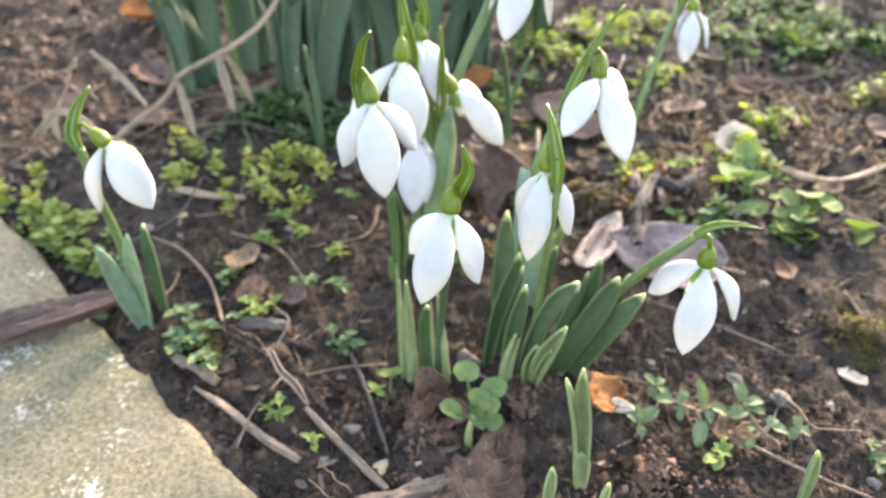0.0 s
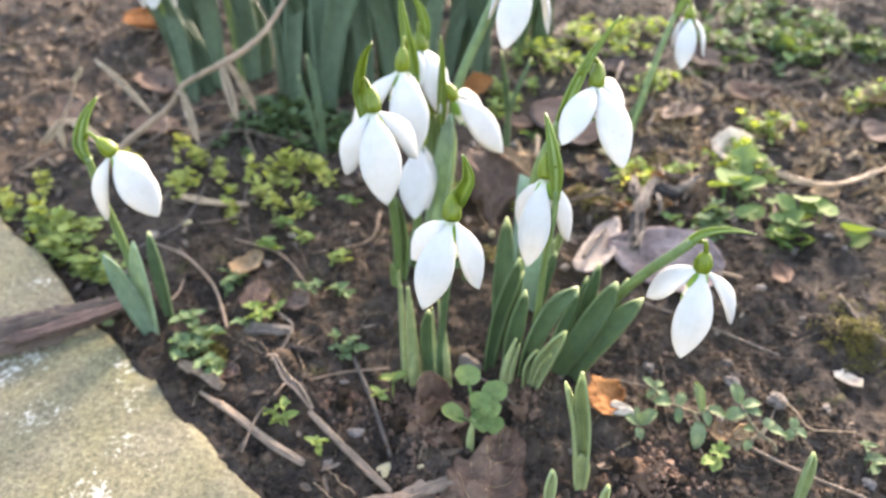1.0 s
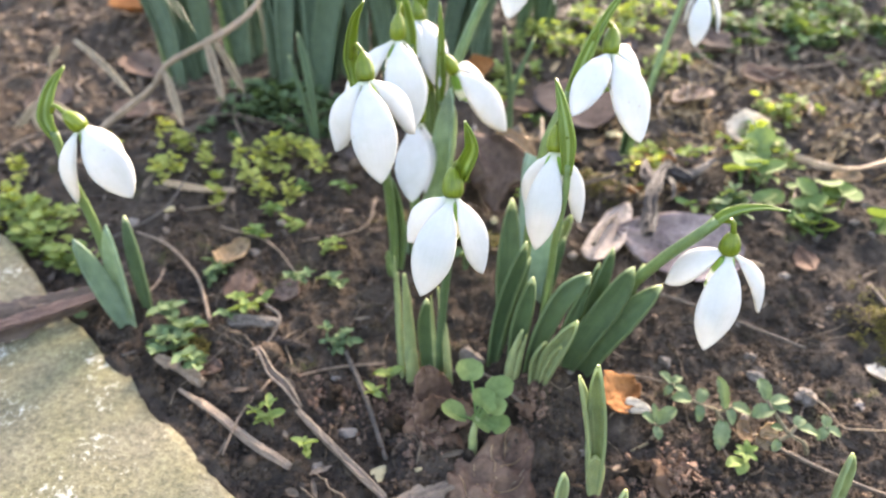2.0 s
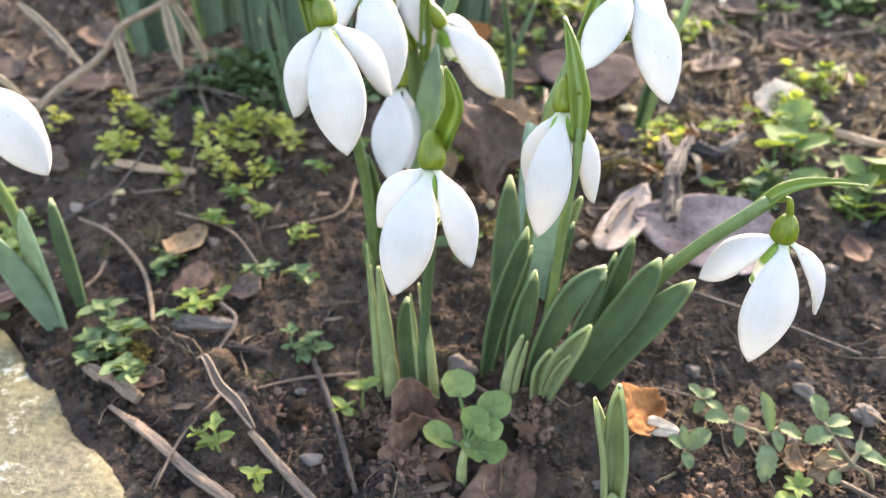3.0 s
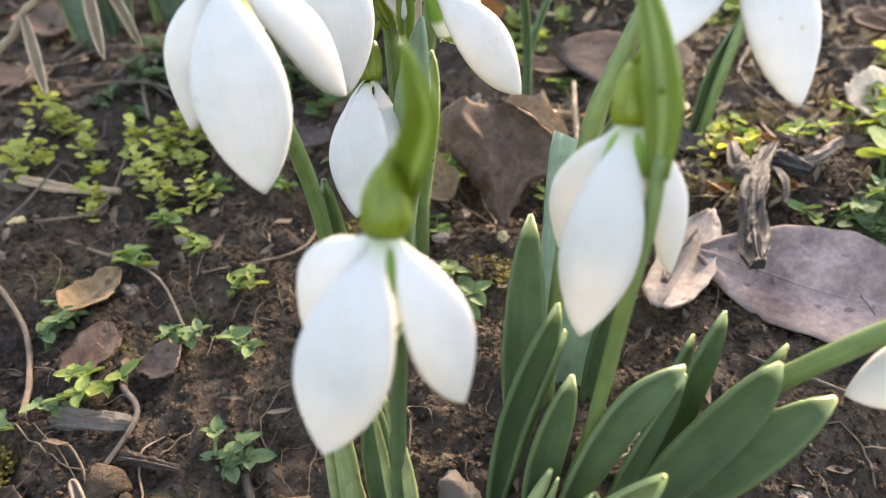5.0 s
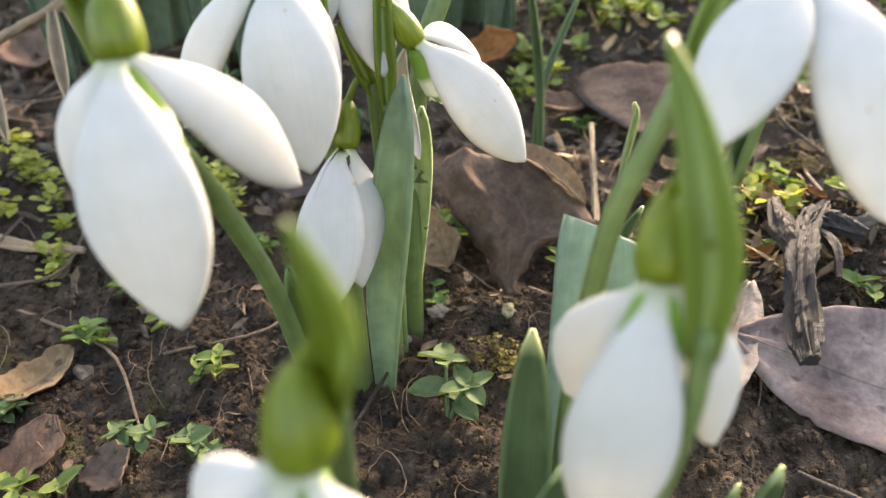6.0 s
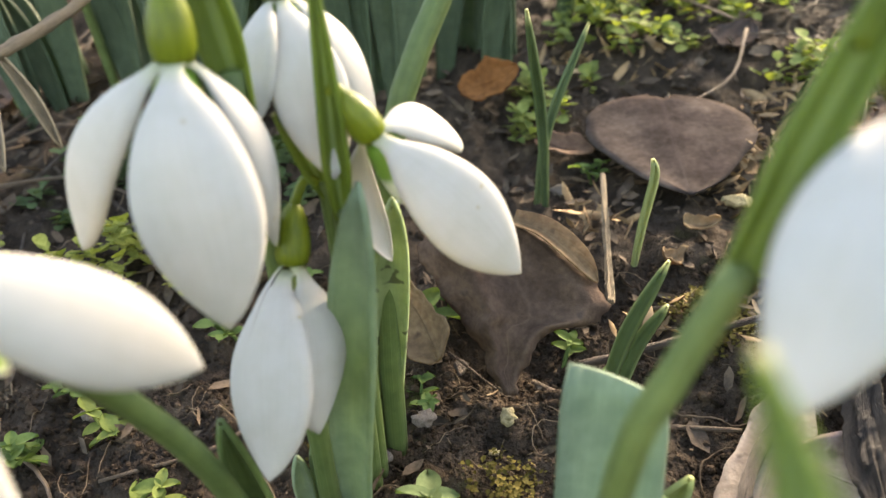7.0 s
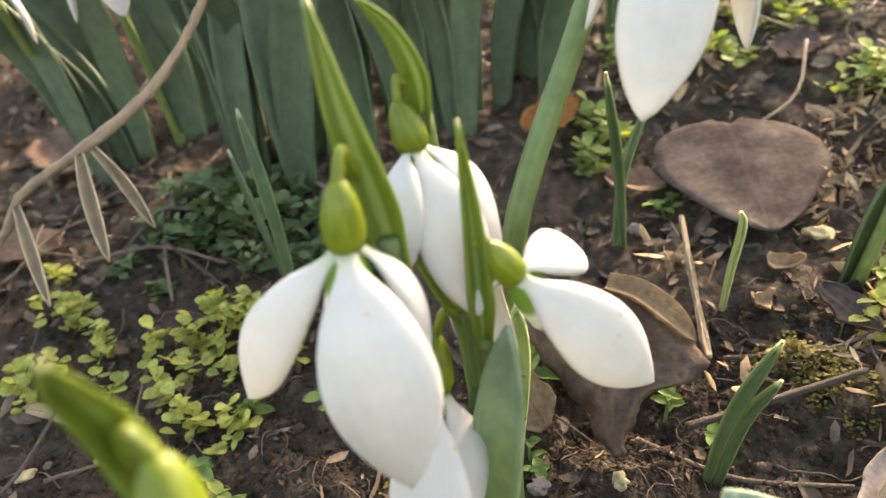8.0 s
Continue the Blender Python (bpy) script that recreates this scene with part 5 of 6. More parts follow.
for k in range(46):
    x, y, a = rng.uniform(-16, 16), rng.uniform(-4, 20), rng.uniform(0, 6.28)
    if on_kerb(x, y):
        continue
    d, b = rng.uniform(0.5, 1.9), rng.uniform(-0.6, 0.6)
    pts = lying((x, y), (x + d * math.cos(a), y + d * math.sin(a)), (x + 2 * d * math.cos(a + b), y + 2 * d * math.sin(a + b)), lift=rng.uniform(0.1, 0.3))
    r = rng.uniform(0.00022, 0.0005)
    stick("straw", pts, r, r * 0.7, rng.choice((EARTHWOOD, EARTHWOOD, GREYWOOD, BARK)), "thin dry straw lying on soil", 0.08, 10, "straw", group="loose straws")


rng = random.Random(58)
for k in range(90):
    x, y, a = (rng.uniform(1.5, 19), rng.uniform(7.0, 24), rng.uniform(0, 6.28)) if k % 3 else (rng.uniform(-22, -7), rng.uniform(9.5, 22), rng.uniform(0, 6.28))
    d, b, r = rng.uniform(0.5, 2.0), rng.uniform(-0.7, 0.7), rng.uniform(0.0003, 0.0006)
    if 0.5 < x < 6.5 and y < 15.5 or y < 8.5:
        continue
    pts = lying((x, y), (x + d * math.cos(a), y + d * math.sin(a)), (x + 2 * d * math.cos(a + b), y + 2 * d * math.sin(a + b)), lift=rng.uniform(0.15, 0.7))
    stick("straw", pts, r, r * 0.6, rng.choice((EARTHWOOD, BARK, GREYWOOD, EARTHWOOD, BARK)), "dull brown dry stalk in the litter up the bank", 0.12, 10, "straw", group="loose straws")


def bark_piece():
    pts = [cm(x, y, SLOPE_Y * y + 0.62) for x, y in ((-15.2, 0.35), (-14.2, 0.75), (-12.9, 1.3), (-11.4, 2.05))]
    ob = thing("bark_piece", pts[1], "dark reddish-brown splinter of bark on the kerb stone", "bark")
    part("splinter", rotten_wood(pts, (0.0046, 0.0056, 0.0048, 0.0022), 60, 30, 11, 0.36), BARK, ob)
    part("splinter", rotten_wood([p + Vector((0.002, -0.003, 0.0010)) for p in pts[1:]], (0.0014, 0.0022, 0.0010), 40, 14, 12, 0.5), REDBARK, ob)


bark_piece()


def curled_pod():
    pts = [on_ground(x, y, h) for x, y, h in ((-6.98, 0.2, 0.3), (-6.65, -0.2, 0.5), (-6.3, -0.62, 0.55), (-5.9, -0.95, 0.45), (-5.54, -1.22, 0.25))]
    path = spline(pts, 20)
    rows = []
    for j, p in enumerate(path):
        s = j / 19
        w = 0.0012 * math.sin(math.pi * (0.03 + 0.94 * s)) ** 0.6 * (0.35 + 0.75 * s)
        side = Vector((0.66, 0.72, 0.2)).normalized()
        rows.append([p + side * (u * w) + UP * (0.0006 * abs(u) ** 1.5 - 0.00025 * math.cos(3 * math.pi * u)) for u in [i / 6 - 1 for i in range(13)]])
    tagged(part("dry_pod", grid_mesh("dry_pod", rows), EARTHWOOD, None, solid=0.0004), "curled ribbed dry leaf strip, pale brown, on soil", "dead leaf")


curled_pod()


def vine():
    """The dry climbing stem that arches over the weeds, with hanging withered leaf strips."""
    ob = thing("dry_vine", on_ground(-14.0, 8.7), "dry arching brown stem with hanging withered strips", "dry stem")
    main = [cm(*p) for p in ((-14.6, 8.4, 3.0), (-13.98, 8.66, 4.0), (-12.36, 9.74, 5.3), (-11.74, 10.08, 6.1), (-10.11, 10.52, 6.91), (-9.21, 11.8, 7.57), (-8.59, 13.3, 8.6), (-7.8, 14.6, 10.2))]
    part("stem", tube("stem", main, (0.0008, 0.0011, 0.0009, 0.0013, 0.0010, 0.0012), 70, 9, 0.22), TWIG, ob)
    strips = (((-11.9, 10.0, 5.9), (-11.5, 9.4, 5.2), (-11.04, 8.66, 4.21), 0.25), ((-10.4, 10.4, 6.8), (-10.0, 9.6, 6.0), (-9.56, 8.79, 5.0), 0.28),
              ((-10.2, 10.5, 6.85), (-9.7, 10.4, 6.0), (-9.23, 10.13, 5.06), 0.24), ((-16.08, 12.48, 6.64), (-14.8, 11.6, 5.9), (-13.31, 10.4, 4.9), 0.22))
    for a, b, c, w in strips:
        part("withered_strip", blade("withered_strip", [cm(*a), cm(*b), cm(*c)], w * 0.01, (0.3, -1, 0.4), 0.5, 14, 7, foot=0.5), STRAW, ob, "", 0.0004)
    part("side_stem", tube("side_stem", [cm(*p) for p in ((-13.98, 8.66, 4.1), (-15.3, 9.2, 4.3), (-16.3, 9.6, 4.9), (-17.3, 9.4, 4.0))], (0.0008, 0.0007, 0.0005), 22, 8, 0.08), TWIG, ob)
    for a, b, c in (((-16.3, 9.6, 4.85), (-16.6, 9.5, 4.5), (-17.1, 9.4, 4.0)), ((-16.3, 9.6, 4.85), (-16.4, 9.4, 4.4), (-16.3, 9.3, 3.9)), ((-16.3, 9.6, 4.9), (-15.6, 9.5, 4.75), (-14.9, 9.4, 4.2)), ((-15.9, 10.1, 6.2), (-15.7, 10.2, 6.4), (-15.5, 10.2, 6.7))):
        part("withered_strip", blade("withered_strip", [cm(*a), cm(*b), cm(*c)], 0.0020, (0.2, -1, 0.5), 0.4, 12, 7, foot=0.4), STRAW, ob, "", 0.0004)
    part("side_stem", tube("side_stem", [cm(*p) for p in ((-16.3, 9.6, 4.9), (-16.0, 9.9, 5.6), (-15.8, 10.2, 6.3))], (0.0006, 0.0004), 12, 7, 0.08), TWIG, ob)


vine()


# ---- stones and crumbs ----
def stone_mesh(seed, rough=0.22):
    rng = random.Random(seed)
    bm = bmesh.new()
    bmesh.ops.create_icosphere(bm, subdivisions=4 if rough > 0.3 else 2, radius=1.0)
    off = Vector((rng.uniform(0, 50), rng.uniform(0, 50), rng.uniform(0, 50)))
    for v in bm.verts:
        v.co *= 1 + rough * noise.noise(v.co * 1.1 + off) * 2 + rough * 0.5 * noise.noise(v.co * 2.7 + off) + (rough * 0.45 * noise.noise(v.co * 7 + off) if rough > 0.3 else 0)
    me = bpy.data.meshes.new("stone")
    bm.to_mesh(me)
    bm.free()
    me.polygons.foreach_set("use_smooth", [True] * len(me.polygons))
    return me


STONES = {}


def stone(name, x, y, size, material, label, seed, squash=0.7, category="pebble", group="loose pebbles", lift=0.0):
    key = (seed % 7, material.name, category)
    if key not in STONES:
        STONES[key] = hold(stone_mesh(seed % 7, 0.5 if category == "soil lump" else 0.38 if category == "chip" else 0.34), material)
    ob = new(name, STONES[key])
    rng = random.Random(seed)
    r = size * 0.005
    ob.matrix_basis = Matrix.LocRotScale(on_ground(x, y, lift) + Vector((0, 0, r * squash * 0.35)), Euler((rng.uniform(-0.4, 0.4), rng.uniform(-0.4, 0.4), rng.uniform(0, 6.28))), Vector((r, r * rng.uniform(0.7, 1.0), r * squash)))
    return tagged(ob, label, category, group)


stone("pebble", -1.42, 0.35, 0.75, PEBBLE, "rough grey stone between the clumps", 3, 1.0)
stone("pebble", 5.6, -0.3, 0.4, PEBBLE, "rounded grey pebble on dark soil", 4)
stone("pebble", 6.6, -0.85, 0.5, PEBBLE, "rounded grey pebble on dark soil", 5)
stone("pebble", -4.45, -1.46, 0.5, PEBBLE, "brown rounded pebble beside a stick", 6)
stone("pebble", -11.0, 6.35, 0.35, CHIP, "small white pebble on dark soil", 7)
stone("pebble", 3.55, 0.45, 0.38, PEBBLE, "oval grey pebble under the hanging flower", 8)
stone("chip", -3.67, -2.45, 0.42, CHIP, "pale cream chip on soil", 9, 0.35, "chip", "pale chips")
stone("chip", -2.72, -2.56, 0.16, CHIP, "tiny pale chip on soil", 10, 0.5, "chip", "pale chips")
stone("chip", -0.9, -2.5, 0.3, CHIP, "pale pinkish chip beside weed leaves", 11, 0.6, "chip", "pale chips")
stone("chip", -2.55, 0.0, 0.38, CHIP, "angular pale chip at the foot of a shoot", 12, 0.8, "chip", "pale chips")
stone("chip", -1.79, 5.7, 0.3, PEBBLE, "pale brown shell-like chip on dark soil", 13, 0.45, "chip", "pale chips", 0.2)
dead_leaf("leaf_scrap", on_ground(2.38, -1.35, 0.2), (0.8, -0.6, 0.1), UP + Vector((0, -0.6, 0)), 0.0062, 0.0036, CREAM, "flat white scrap beside an orange leaf", 0.03, 0.02, 31, blunt=0.7, ragged=0.25)
stone("chip", -0.75, 5.2, 0.2, CHIP, "pale chip on dark soil", 15, 0.4, "chip", "pale chips")
stone("chip", 4.3, 10.6, 0.45, CHIP, "cream chip at the rim of a dead leaf", 16, 0.5, "chip", "pale chips", 0.2)
for k, (x, y, s) in enumerate(((-4.9, -0.7, 0.5), (-5.3, -0.9, 0.3), (-2.2, -1.2, 0.6), (-2.7, -1.5, 0.6), (-3.3, -1.3, 0.5), (-1.9, -1.9, 0.45), (-0.6, -1.2, 0.5), (-0.2, -1.1, 0.45), (2.2, -2.6, 0.55), (1.7, -2.9, 0.45), (-3.6, -2.0, 0.4), (2.6, -3.0, 0.7), (3.1, -3.2, 0.6))):
    stone("soil_lump", x, y, s, CRUMB if k % 2 else CLOD, "reddish-brown lump of soil in the bed", 20 + k, 0.75, "soil lump", "lumps of soil")
rng = random.Random(77)
for k in range(70):
    x, y = rng.uniform(-14, 14), rng.uniform(-4, 14)
    if not on_kerb(x + 0.4, y + 0.4):
        stone("pebble", x, y, rng.uniform(0.12, 0.36), rng.choice((PEBBLE, PEBBLE, CHIP, CRUMB)) if k % 5 == 0 else PEBBLE, "small loose pebble on the soil", 60 + k)


# ---- weeds ----
def weed_leaf_mesh(length, width, bend=0.18):
    rows = []
    for j in range(6):
        s = j / 5
        w = width / 2 * max(0.08, math.sin(math.pi * (0.1 + 0.88 * s) ** 0.85)) ** 0.7 * (1 if s < 0.99 else 0.35)
        rows.append([Vector((u * w, length * s, -bend * length * s * s + 0.22 * width * (abs(u) - 0.4) + 0.10 * length * s)) for u in (-1, -0.5, 0, 0.5, 1)])
    return grid_mesh("leaf", rows)


LEAVES = {}


def weed_leaf(material, size):
    key = (material.name, round(size, 2))
    if key not in LEAVES:
        LEAVES[key] = hold(weed_leaf_mesh(size * 0.01, size * 0.0066), material)
    return LEAVES[key]


def seedling(x, y, size, stems, pairs, material, label, seed, height=1.0):
    """A low weed: a few stems with pairs of small oval leaves."""
    rng = random.Random(seed)
    base = on_ground(x, y)
    ob = thing("weed", base, label, "weed", "low weeds")
    for k in range(stems):
        a = rng.uniform(0, 6.28)
        reach = size * rng.uniform(0.6, 1.4) * (0.35 if stems == 1 else 1.0)
        h = size * height * rng.uniform(0.7, 1.4)
        end = base + Vector((math.cos(a) * reach, math.sin(a) * reach, h)) * 0.01
        g = gz(end.x, end.y) + 0.0015
        end.z = max(end.z, g)
        mid = base.lerp(end, 0.5) + UP * h * 0.002
        path = spline([base - UP * 0.002, mid, end], 10)
        st = part("stem", tube("stem", path, (0.00035 + size * 0.0001, 0.00025), 8, 5), material, ob)
        for j in range(pairs):
            p = path[int(9 * (j + 1) / pairs)]
            ang = a + j * 1.57 + rng.uniform(-0.3, 0.3)
            for side in (0, math.pi) if j < pairs - 1 else (0, math.pi, math.pi / 2, -math.pi / 2):
                s = size * rng.choice((0.7, 0.85, 1.0)) * (0.75 if side in (math.pi / 2, -math.pi / 2) else 1.0)
                lf = new("leaf", weed_leaf(material, s))
                lf.parent = ob
                m = Matrix.Translation(p) @ Euler((rng.uniform(-0.15, 0.5), rng.uniform(-0.45, 0.45), ang + side)).to_matrix().to_4x4()
                lf.matrix_parent_inverse = parent_world(ob).inverted()
                lf.matrix_basis = m
    return ob


def toothed_leaf(path, width, teeth):
    """An oval leaf along a curve, with a shallow fold and a toothed or smooth edge."""
    pts = spline(path, 13)
    rows = []
    for j, p in enumerate(pts):
        v = j / 12
        d = (pts[min(j + 1, 12)] - pts[max(j - 1, 0)]).normalized()
        side = d.cross(UP).normalized()
        w = width / 2 * max(0.07, math.sin(math.pi * (0.04 + 0.93 * v) ** 0.9)) ** 0.75
        w *= 1 - teeth * (j % 2) if 1 < j < 12 else 1
        rows.append([p + side * (u * w) + side.cross(d) * (0.16 * width * (abs(u) ** 1.5 - 0.4)) for u in (-1, -0.5, 0, 0.5, 1)])
    return grid_mesh("leaf", rows)


def sprawling_weed(stems, leaves, material, label, teeth=0.0, r=0.0004):
    """A straggling weed: thin stems and leaves given by (x, y, height) in centimetres over the soil."""
    ob = thing("weed", on_ground(*stems[0][0][:2]), label, "weed", "low weeds")
    for pts in stems:
        part("stem", tube("stem", [on_ground(*p) for p in pts], (r, r * 0.7), 12, 6, 0.1), DRYSTEM, ob, "thin pale brown stem")
    for a, b, width in leaves:
        a, b = on_ground(*a), on_ground(*b)
        mid = a.lerp(b, 0.55) + UP * (a - b).length * 0.14
        part("leaf", toothed_leaf([a, mid, b], width * 0.0115, teeth), material, ob)
    return ob


sprawling_weed([((3.4, -0.62, 0.0), (3.4, -0.6, 0.45))],
               [((3.4, -0.6, 0.45), (3.12, -0.45, 0.5), 0.20), ((3.4, -0.6, 0.45), (3.68, -0.42, 0.5), 0.18), ((3.4, -0.62, 0.42), (3.2, -0.8, 0.25), 0.18), ((3.45, -0.65, 0.42), (3.68, -0.98, 0.18), 0.20)],
               DUSTY, "small weed with four dusty green leaves")
sprawling_weed([((2.72, -1.72, 0.0), (2.72, -1.7, 0.35)), ((2.72, -1.72, 0.05), (2.5, -1.95, 0.1), (2.1, -2.1, 0.05))],
               [((2.75, -1.7, 0.35), (3.2, -1.58, 0.5), 0.30), ((2.72, -1.74, 0.35), (2.72, -2.05, 0.25), 0.20), ((2.7, -1.7, 0.35), (2.40, -1.62, 0.42), 0.22), ((2.72, -1.68, 0.35), (2.70, -1.45, 0.5), 0.14)],
               DUSTY, "small rounded weed beside a white scrap")
sprawling_weed([((4.2, -1.62, 0.0), (4.15, -1.55, 0.35), (3.9, -1.45, 0.38), (3.62, -1.33, 0.42)), ((4.15, -1.55, 0.33), (4.3, -1.6, 0.4), (4.5, -1.52, 0.55)), ((4.15, -1.58, 0.33), (4.22, -1.8, 0.4))],
               [((3.62, -1.33, 0.42), (3.20, -1.25, 0.45), 0.33), ((3.78, -1.4, 0.42), (3.98, -1.12, 0.55), 0.27), ((3.8, -1.42, 0.40), (3.72, -1.68, 0.25), 0.22),
                ((4.32, -1.6, 0.42), (4.12, -1.35, 1.15), 0.30), ((4.42, -1.56, 0.5), (4.42, -1.85, 0.35), 0.22), ((4.5, -1.52, 0.55), (4.92, -1.6, 0.42), 0.32), ((4.22, -1.8, 0.4), (4.02, -2.22, 0.12), 0.36)],
               DUSTY, "straggling weed with toothed dusty green leaves on thin stems", 0.22)
sprawling_weed([((5.92, -2.42, 0.0), (5.8, -2.4, 0.3), (5.5, -2.3, 0.6), (5.22, -2.0, 0.88), (5.12, -1.8, 1.0)), ((5.5, -2.3, 0.58), (5.65, -2.2, 0.66)), ((5.5, -2.3, 0.56), (5.3, -2.3, 0.35))],
               [((5.12, -1.8, 1.0), (5.05, -1.42, 1.2), 0.32), ((5.2, -1.95, 0.9), (4.72, -2.08, 0.7), 0.36), ((5.2, -1.9, 0.92), (5.62, -1.98, 0.88), 0.30), ((5.18, -1.85, 0.95), (5.65, -1.72, 0.95), 0.26),
                ((5.4, -2.2, 0.7), (5.18, -2.08, 0.55), 0.20), ((5.65, -2.2, 0.66), (5.86, -2.05, 0.75), 0.25), ((5.7, -2.22, 0.62), (6.15, -2.25, 0.38), 0.28), ((5.3, -2.3, 0.35), (5.15, -2.42, 0.12), 0.2)],
               DUSTY, "straggling weed with an arching bare stem and toothed leaves", 0.2, 0.0005)
sprawling_weed([((4.5, -2.55, 0.0), (4.5, -2.52, 0.2))],
               [((4.5, -2.52, 0.2), (4.5 + 0.27 * math.cos(a), -2.52 + 0.27 * math.sin(a), 0.34), 0.13) for a in (0.2, 1.2, 2.1, 3.2, 4.3, 5.3)]
               + [((4.4, -2.6, 0.18), (3.95, -2.85, 0.25), 0.24), ((4.45, -2.6, 0.18), (4.2, -2.95, 0.2), 0.26)],
               FRESH, "small fresh green rosette of weed leaves")
sprawling_weed([((6.42, -2.12, 0.0), (6.45, -2.08, 0.3))], [((6.45, -2.08, 0.3), (6.2, -2.25, 0.2), 0.2), ((6.45, -2.08, 0.3), (6.72, -2.2, 0.22), 0.22), ((6.45, -2.06, 0.3), (6.5, -1.82, 0.4), 0.2)],
               DUSTY, "small rounded weed beside a dry tendril")

GREEN_WEEDS = ((-9.07, 1.11, 0.75, 4, 3), (-8.46, 0.32, 0.6, 3, 2), (-9.3, 0.7, 0.6, 3, 2), (-5.15, 0.76, 0.55, 2, 2), (-4.8, 0.9, 0.5, 1, 2), (-8.95, 3.07, 0.55, 2, 2), (-6.27, 2.92, 0.5, 2, 2), (-5.10, 3.02, 0.5, 3, 2),
               (7.95, -2.8, 0.5, 2, 2),
               (-1.53, 3.55, 0.85, 1, 2), (-7.66, 5.22, 0.6, 2, 2), (-8.57, 3.76, 0.5, 2, 2), (-6.43, 3.28, 0.45, 1, 2), (-5.28, 3.11, 0.4, 1, 2), (-7.76, 1.66, 0.5, 2, 2), (5.67, 8.8, 0.55, 2, 2), (4.64, 7.46, 0.5, 2, 2),
               (6.1, 5.9, 0.6, 2, 2), (7.0, 5.4, 0.5, 2, 2), (0.4, 6.9, 0.45, 2, 1), (1.15, 6.3, 0.4, 1, 1), (-6.9, 7.3, 0.5, 2, 2), (-7.8, 6.4, 0.5, 2, 2), (-5.3, 7.6, 0.5, 2, 2), (1.6, 12.0, 0.5, 2, 2), (9.0, 5.0, 0.7, 3, 2), (-4.4, 8.6, 0.45, 2, 2), (-1.0, 9.0, 0.5, 2, 2), (-1.55, 7.95, 0.8, 2, 2), (-1.9, 6.3, 0.5, 2, 2))
for k, (x, y, size, stems, pairs) in enumerate(GREEN_WEEDS):
    w = (x, y, size * 0.72, stems + (1 if size > 0.5 and x < 2 else 0), pairs)
    seedling(*w, DUSTY if x > 2 and y < 0 else DULLWEED if y < 4 else WEED, "small green weed with oval leaves growing in soil", 300 + k)
LIME_WEEDS = ((-6.1, -1.7, 0.42, 2, 2), (-5.18, -2.25, 0.36, 1, 2), (-7.59, 1.92, 0.4, 2, 2), (-3.53, -0.3, 0.42, 2, 1), (-7.47, 2.13, 0.4, 2, 2), (-5.93, 4.25, 0.4, 2, 2), (-6.8, 5.6, 0.4, 2, 2), (6.3, 8.2, 0.45, 2, 2), (5.2, 9.6, 0.4, 2, 2), (8.4, 9.3, 0.5, 3, 2))
for k, w in enumerate(LIME_WEEDS):
    seedling(*w, FRESH, "small yellow-green weed with fresh leaves", 400 + k)
def round_weed():
    """The broad weed in front, with rounded, notched leaves on a pale stem."""
    base = on_ground(-1.5, -2.1)
    ob = thing("weed", base, "low green weed with large rounded leaves on a pale stem", "weed", "low weeds")
    part("stem", tube("stem", [base - UP * 0.003, cm(-1.5, -2.1, -0.3), cm(-1.4, -2.0, 0.1)], (0.0012, 0.0009, 0.0006), 12, 8), PALE, ob)
    spots = ((-1.93, -1.90, 0.14, 0.62, 3.9), (-0.86, -1.40, 0.45, 0.62, -0.5), (-1.27, -1.75, 0.42, 0.52, 0.6), (-0.98, -1.88, 0.28, 0.48, -0.9), (-1.30, -2.10, 0.0, 0.54, 2.6),
             (-0.92, -2.12, -0.02, 0.50, -2.0), (-1.15, -2.0, 0.36, 0.30, 1.8), (-1.55, -1.0, 0.66, 0.62, 0.2))
    for x, y, z, s, a in spots:
        c = cm(x, y, z)
        part("leaf_stalk", tube("leaf_stalk", [cm(-1.42, -2.0, 0.0), cm((x - 1.42) / 2, (y - 2.0) / 2, z * 0.75 - 0.02), c - Vector((0, 0, 0.0006))], (0.0004, 0.0003), 8, 5), WEED, ob)
        lf = new("leaf", ROUND)
        lf.parent = ob
        lf.matrix_parent_inverse = parent_world(ob).inverted()
        lf.matrix_basis = Matrix.Translation(c) @ Euler((0.45, 0.1 * math.sin(a * 3), a * 0.4)).to_matrix().to_4x4() @ Matrix.Scale(s / 0.6, 4)


def round_leaf_mesh():
    rows = []
    for j in range(6):
        r = j / 5
        row = []
        for i in range(20):
            t = 2 * math.pi * i / 20
            k = 0.0032 * r * (1 - 0.22 * math.exp(-(min(t, 2 * math.pi - t) / 0.35) ** 2)) * (1 + 0.03 * math.sin(7 * t))
            row.append(Vector((k * math.cos(t - math.pi / 2), k * math.sin(t - math.pi / 2), 0.0007 * r * r - 0.0004 * r * math.cos(2 * t))))
        rows.append(row)
    return grid_mesh("leaf", rows, True)


ROUND = hold(round_leaf_mesh(), ROUNDLEAF)
round_weed()


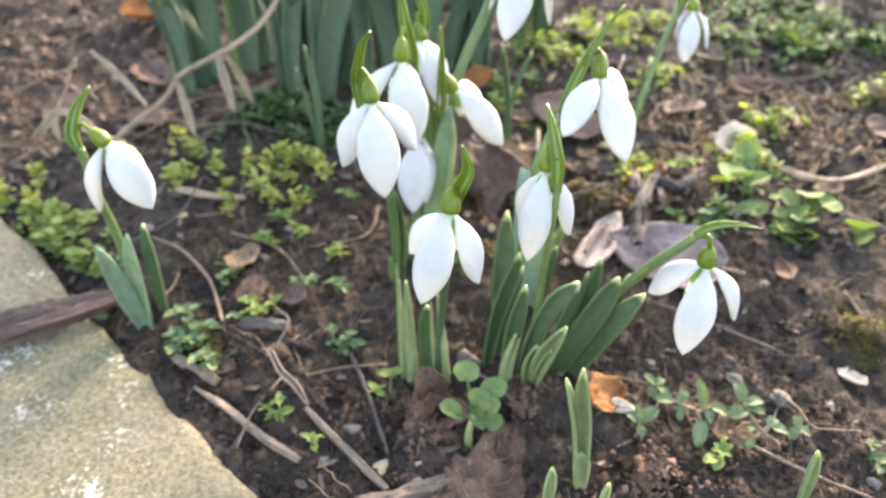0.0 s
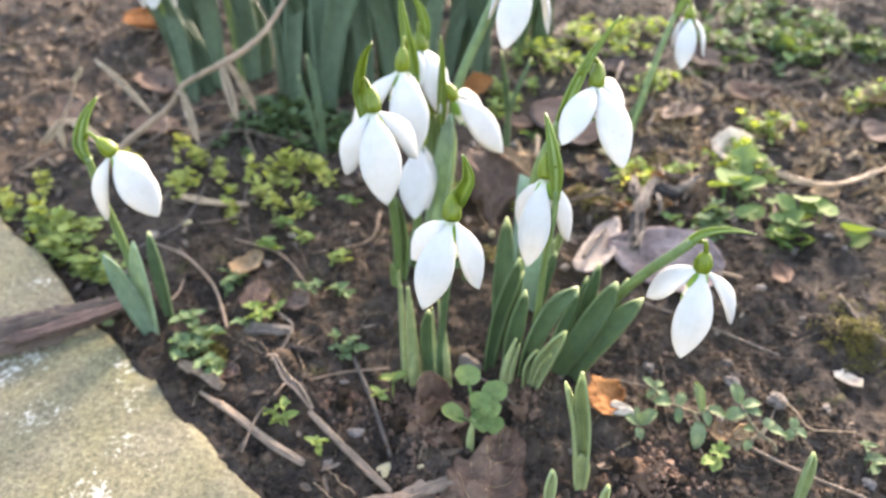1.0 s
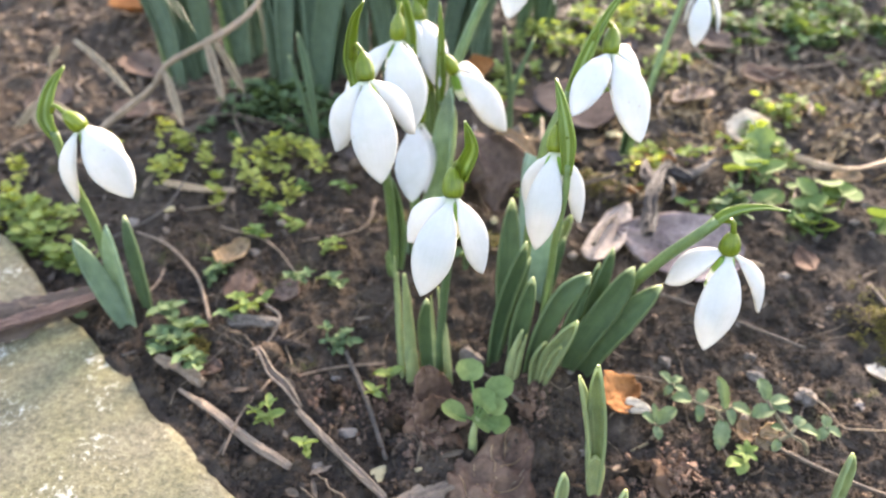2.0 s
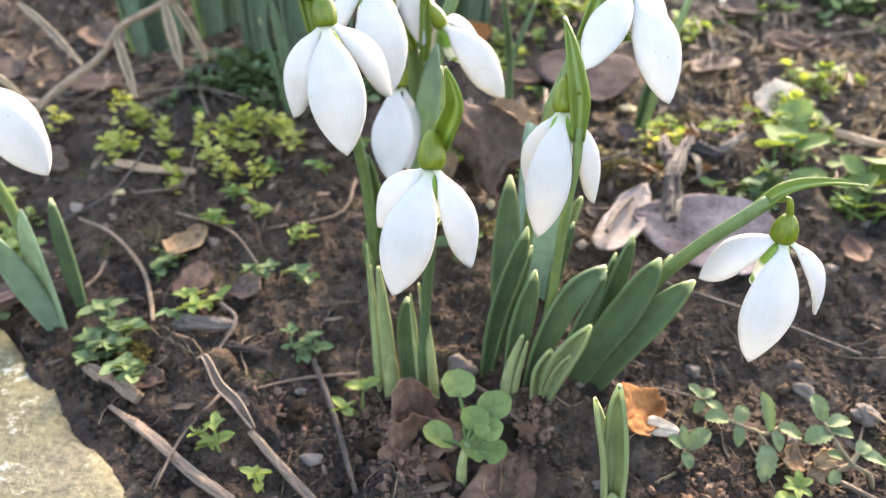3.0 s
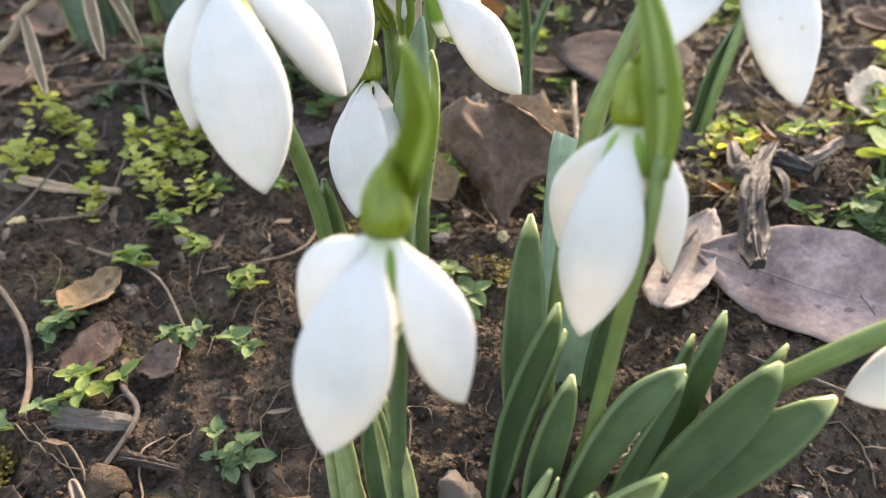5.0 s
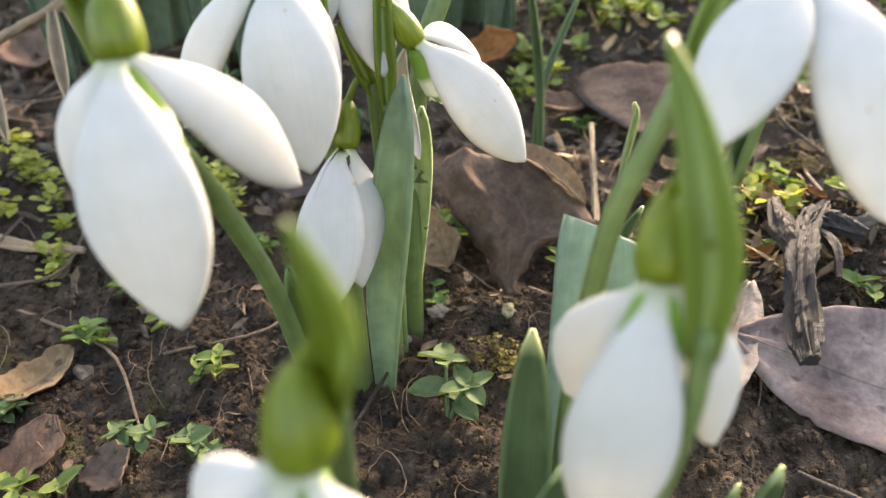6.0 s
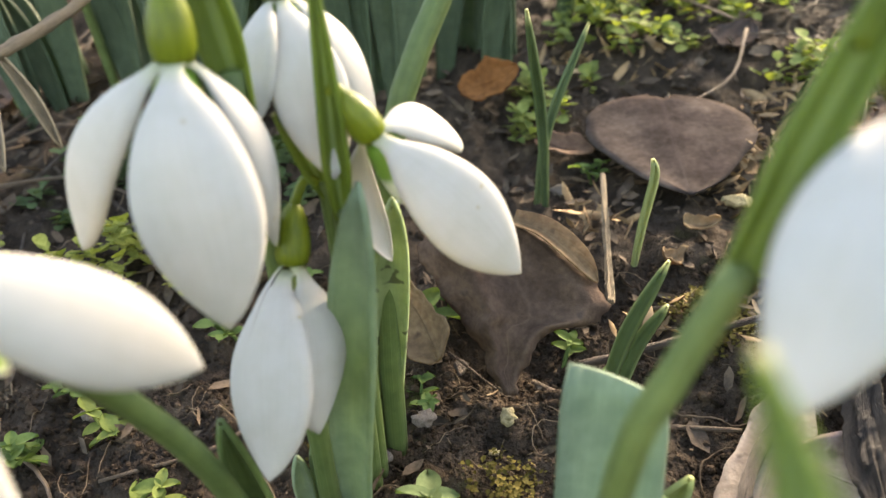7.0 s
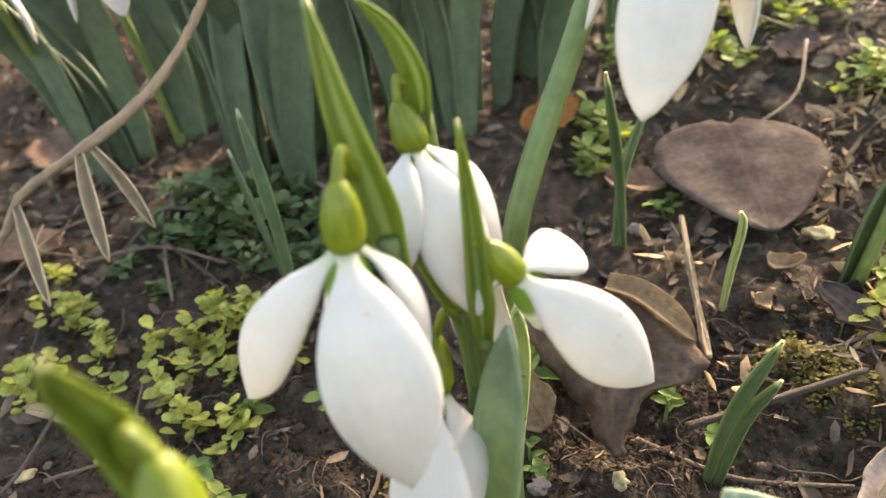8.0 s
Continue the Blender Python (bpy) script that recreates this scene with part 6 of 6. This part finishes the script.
def round_patch(x, y, spread, count, seed):
    """A creeping weed with round leaves on short stalks."""
    rng = random.Random(seed)
    base = on_ground(x, y)
    ob = thing("weed", base, "creeping weed with broad round green leaves on the bank", "weed", "low weeds")
    for _ in range(count):
        px, py = x + rng.gauss(0, spread), y + rng.gauss(0, spread)
        g, h = on_ground(px, py), rng.uniform(0.2, 0.75)
        c = g + Vector((rng.uniform(-0.2, 0.2), rng.uniform(-0.3, 0.1), h)) * 0.01
        part("leaf_stalk", tube("leaf_stalk", [g - UP * 0.001, g.lerp(c, 0.6), c - Vector((0, 0, 0.0004))], (0.0004, 0.0003), 7, 5), WEED, ob)
        lf = new("leaf", ROUND)
        lf.parent = ob
        lf.matrix_parent_inverse = parent_world(ob).inverted()
        lf.matrix_basis = Matrix.Translation(c) @ Euler((rng.uniform(0.0, 0.7), rng.uniform(-0.35, 0.35), rng.uniform(-3, 3))).to_matrix().to_4x4() @ Matrix.Scale(rng.uniform(0.7, 1.65), 4)


round_patch(9.3, 6.3, 0.60, 11, 1)
round_patch(10.3, 5.5, 0.6, 9, 2)
round_patch(8.6, 7.2, 0.5, 8, 3)
round_patch(14.5, 18.5, 0.9, 12, 4)
round_patch(9.4, 9.6, 0.4, 6, 5)


def weed_mat(name, patches, material, label, size, seed, tall=0.006):
    """Dense low growth that cannot be counted, joined in one mesh."""
    rng = np.random.default_rng(seed)
    v = np.array([(0, 0, 0), (0.12, 0.18, 0.02), (0.36, 0.45, 0.07), (0.38, 0.72, 0.06), (0.20, 0.95, -0.02), (-0.20, 0.95, -0.02), (-0.38, 0.72, 0.06), (-0.36, 0.45, 0.07), (-0.12, 0.18, 0.02), (0, 0.6, -0.02)], float)
    f = np.array([(9, k, (k + 1) % 9) for k in range(9)])
    mats = []
    for x, y, radius, count in patches:
        count = count if size > 0.5 else int(count * 1.9) if size < 0.2 else int(count * 1.4)
        tufts = rng.normal(size=(max(3, count // 15), 2)) * radius * 0.62
        for _ in range(count):
            c = tufts[rng.integers(len(tufts))] + rng.normal(size=2) * (radius * 0.05 + 0.05)
            px, py = x + c[0], y + c[1]
            if on_kerb(px, py):
                continue
            h = tall * rng.random() * math.exp(-(c @ c) / (radius * radius))
            ang, tilt = rng.uniform(0, 6.28), rng.uniform(-0.3, 0.9)
            r = np.array(Euler((tilt, rng.uniform(-0.4, 0.4), ang)).to_matrix())
            m = np.zeros((3, 4))
            m[:, :3] = r * size * 0.01 * rng.uniform(0.5, 1.2)
            m[:, 3] = (px * 0.01, py * 0.01, gz(px * 0.01, py * 0.01) + 0.001 + h)
            mats.append(m)
    scatter_mesh(name, material, v, f, mats, label, "low weeds")


weed_mat("weed_mat", ((-7.9, 9.1, 1.15, 130), (-8.8, 8.3, 0.95, 75), (-6.7, 8.8, 0.70, 45), (-8.3, 7.2, 0.32, 26), (-11.5, 7.9, 0.70, 48), (-10.5, 8.9, 0.75, 46), (-12.3, 10.2, 0.95, 66), (-14.2, 9.6, 0.30, 16), (-17.8, 7.6, 0.80, 90), (-17.0, 8.8, 0.35, 26), (-7.4, 7.0, 0.30, 18), (-9.9, 7.0, 0.30, 16), (4.5, 7.9, 0.80, 60)),
         LIME, "patches of low yellow-green weeds on the bank", 0.33, 1, 0.010)
weed_mat("weed_mat", ((-14.5, 5.5, 1.0, 150), (-13.4, 4.2, 0.6, 65), (-15.8, 6.2, 0.9, 120), (9.6, 9.6, 1.03, 70), (2.0, 17.2, 1.84, 200), (7.0, 21.0, 2.30, 220), (4.8, 19.2, 1.61, 110), (11.0, 12.5, 1.2, 90), (7.4, 15.2, 1.0, 90), (16.0, 14.0, 1.5, 110), (0.5, 14.5, 1.0, 80)),
         FRESH, "patches of fresh green weeds on the bank", 0.40, 4, 0.010)
weed_mat("weed_mat", ((-9.5, 12.8, 1.4, 260), (-7.8, 12.5, 1.4, 260), (-5.5, 11.6, 1.2, 200), (14.5, 19.0, 1.8, 320), (17.5, 20.9, 2.0, 300), (11.3, 18.5, 1.4, 180), (18.5, 18.3, 1.5, 220), (14.4, 23.0, 2.0, 240), (6.6, 5.7, 0.6, 60), (-12.0, 2.2, 0.5, 50)),
         DULLWEED, "patches of low green weeds on the bank", 0.42, 2, 0.009)
weed_mat("moss", ((9.6, 1.1, 0.7, 900), (-8.5, 0.5, 0.35, 260), (2.6, 7.6, 0.5, 300), (3.2, 6.9, 0.5, 260), (-0.6, 4.6, 0.4, 160), (6.2, 10.2, 0.5, 240), (-3.6, 5.9, 0.4, 150), (11.5, 2.4, 0.6, 300)),
         MOSS, "cushions of olive moss on the soil", 0.085, 3, 0.003)
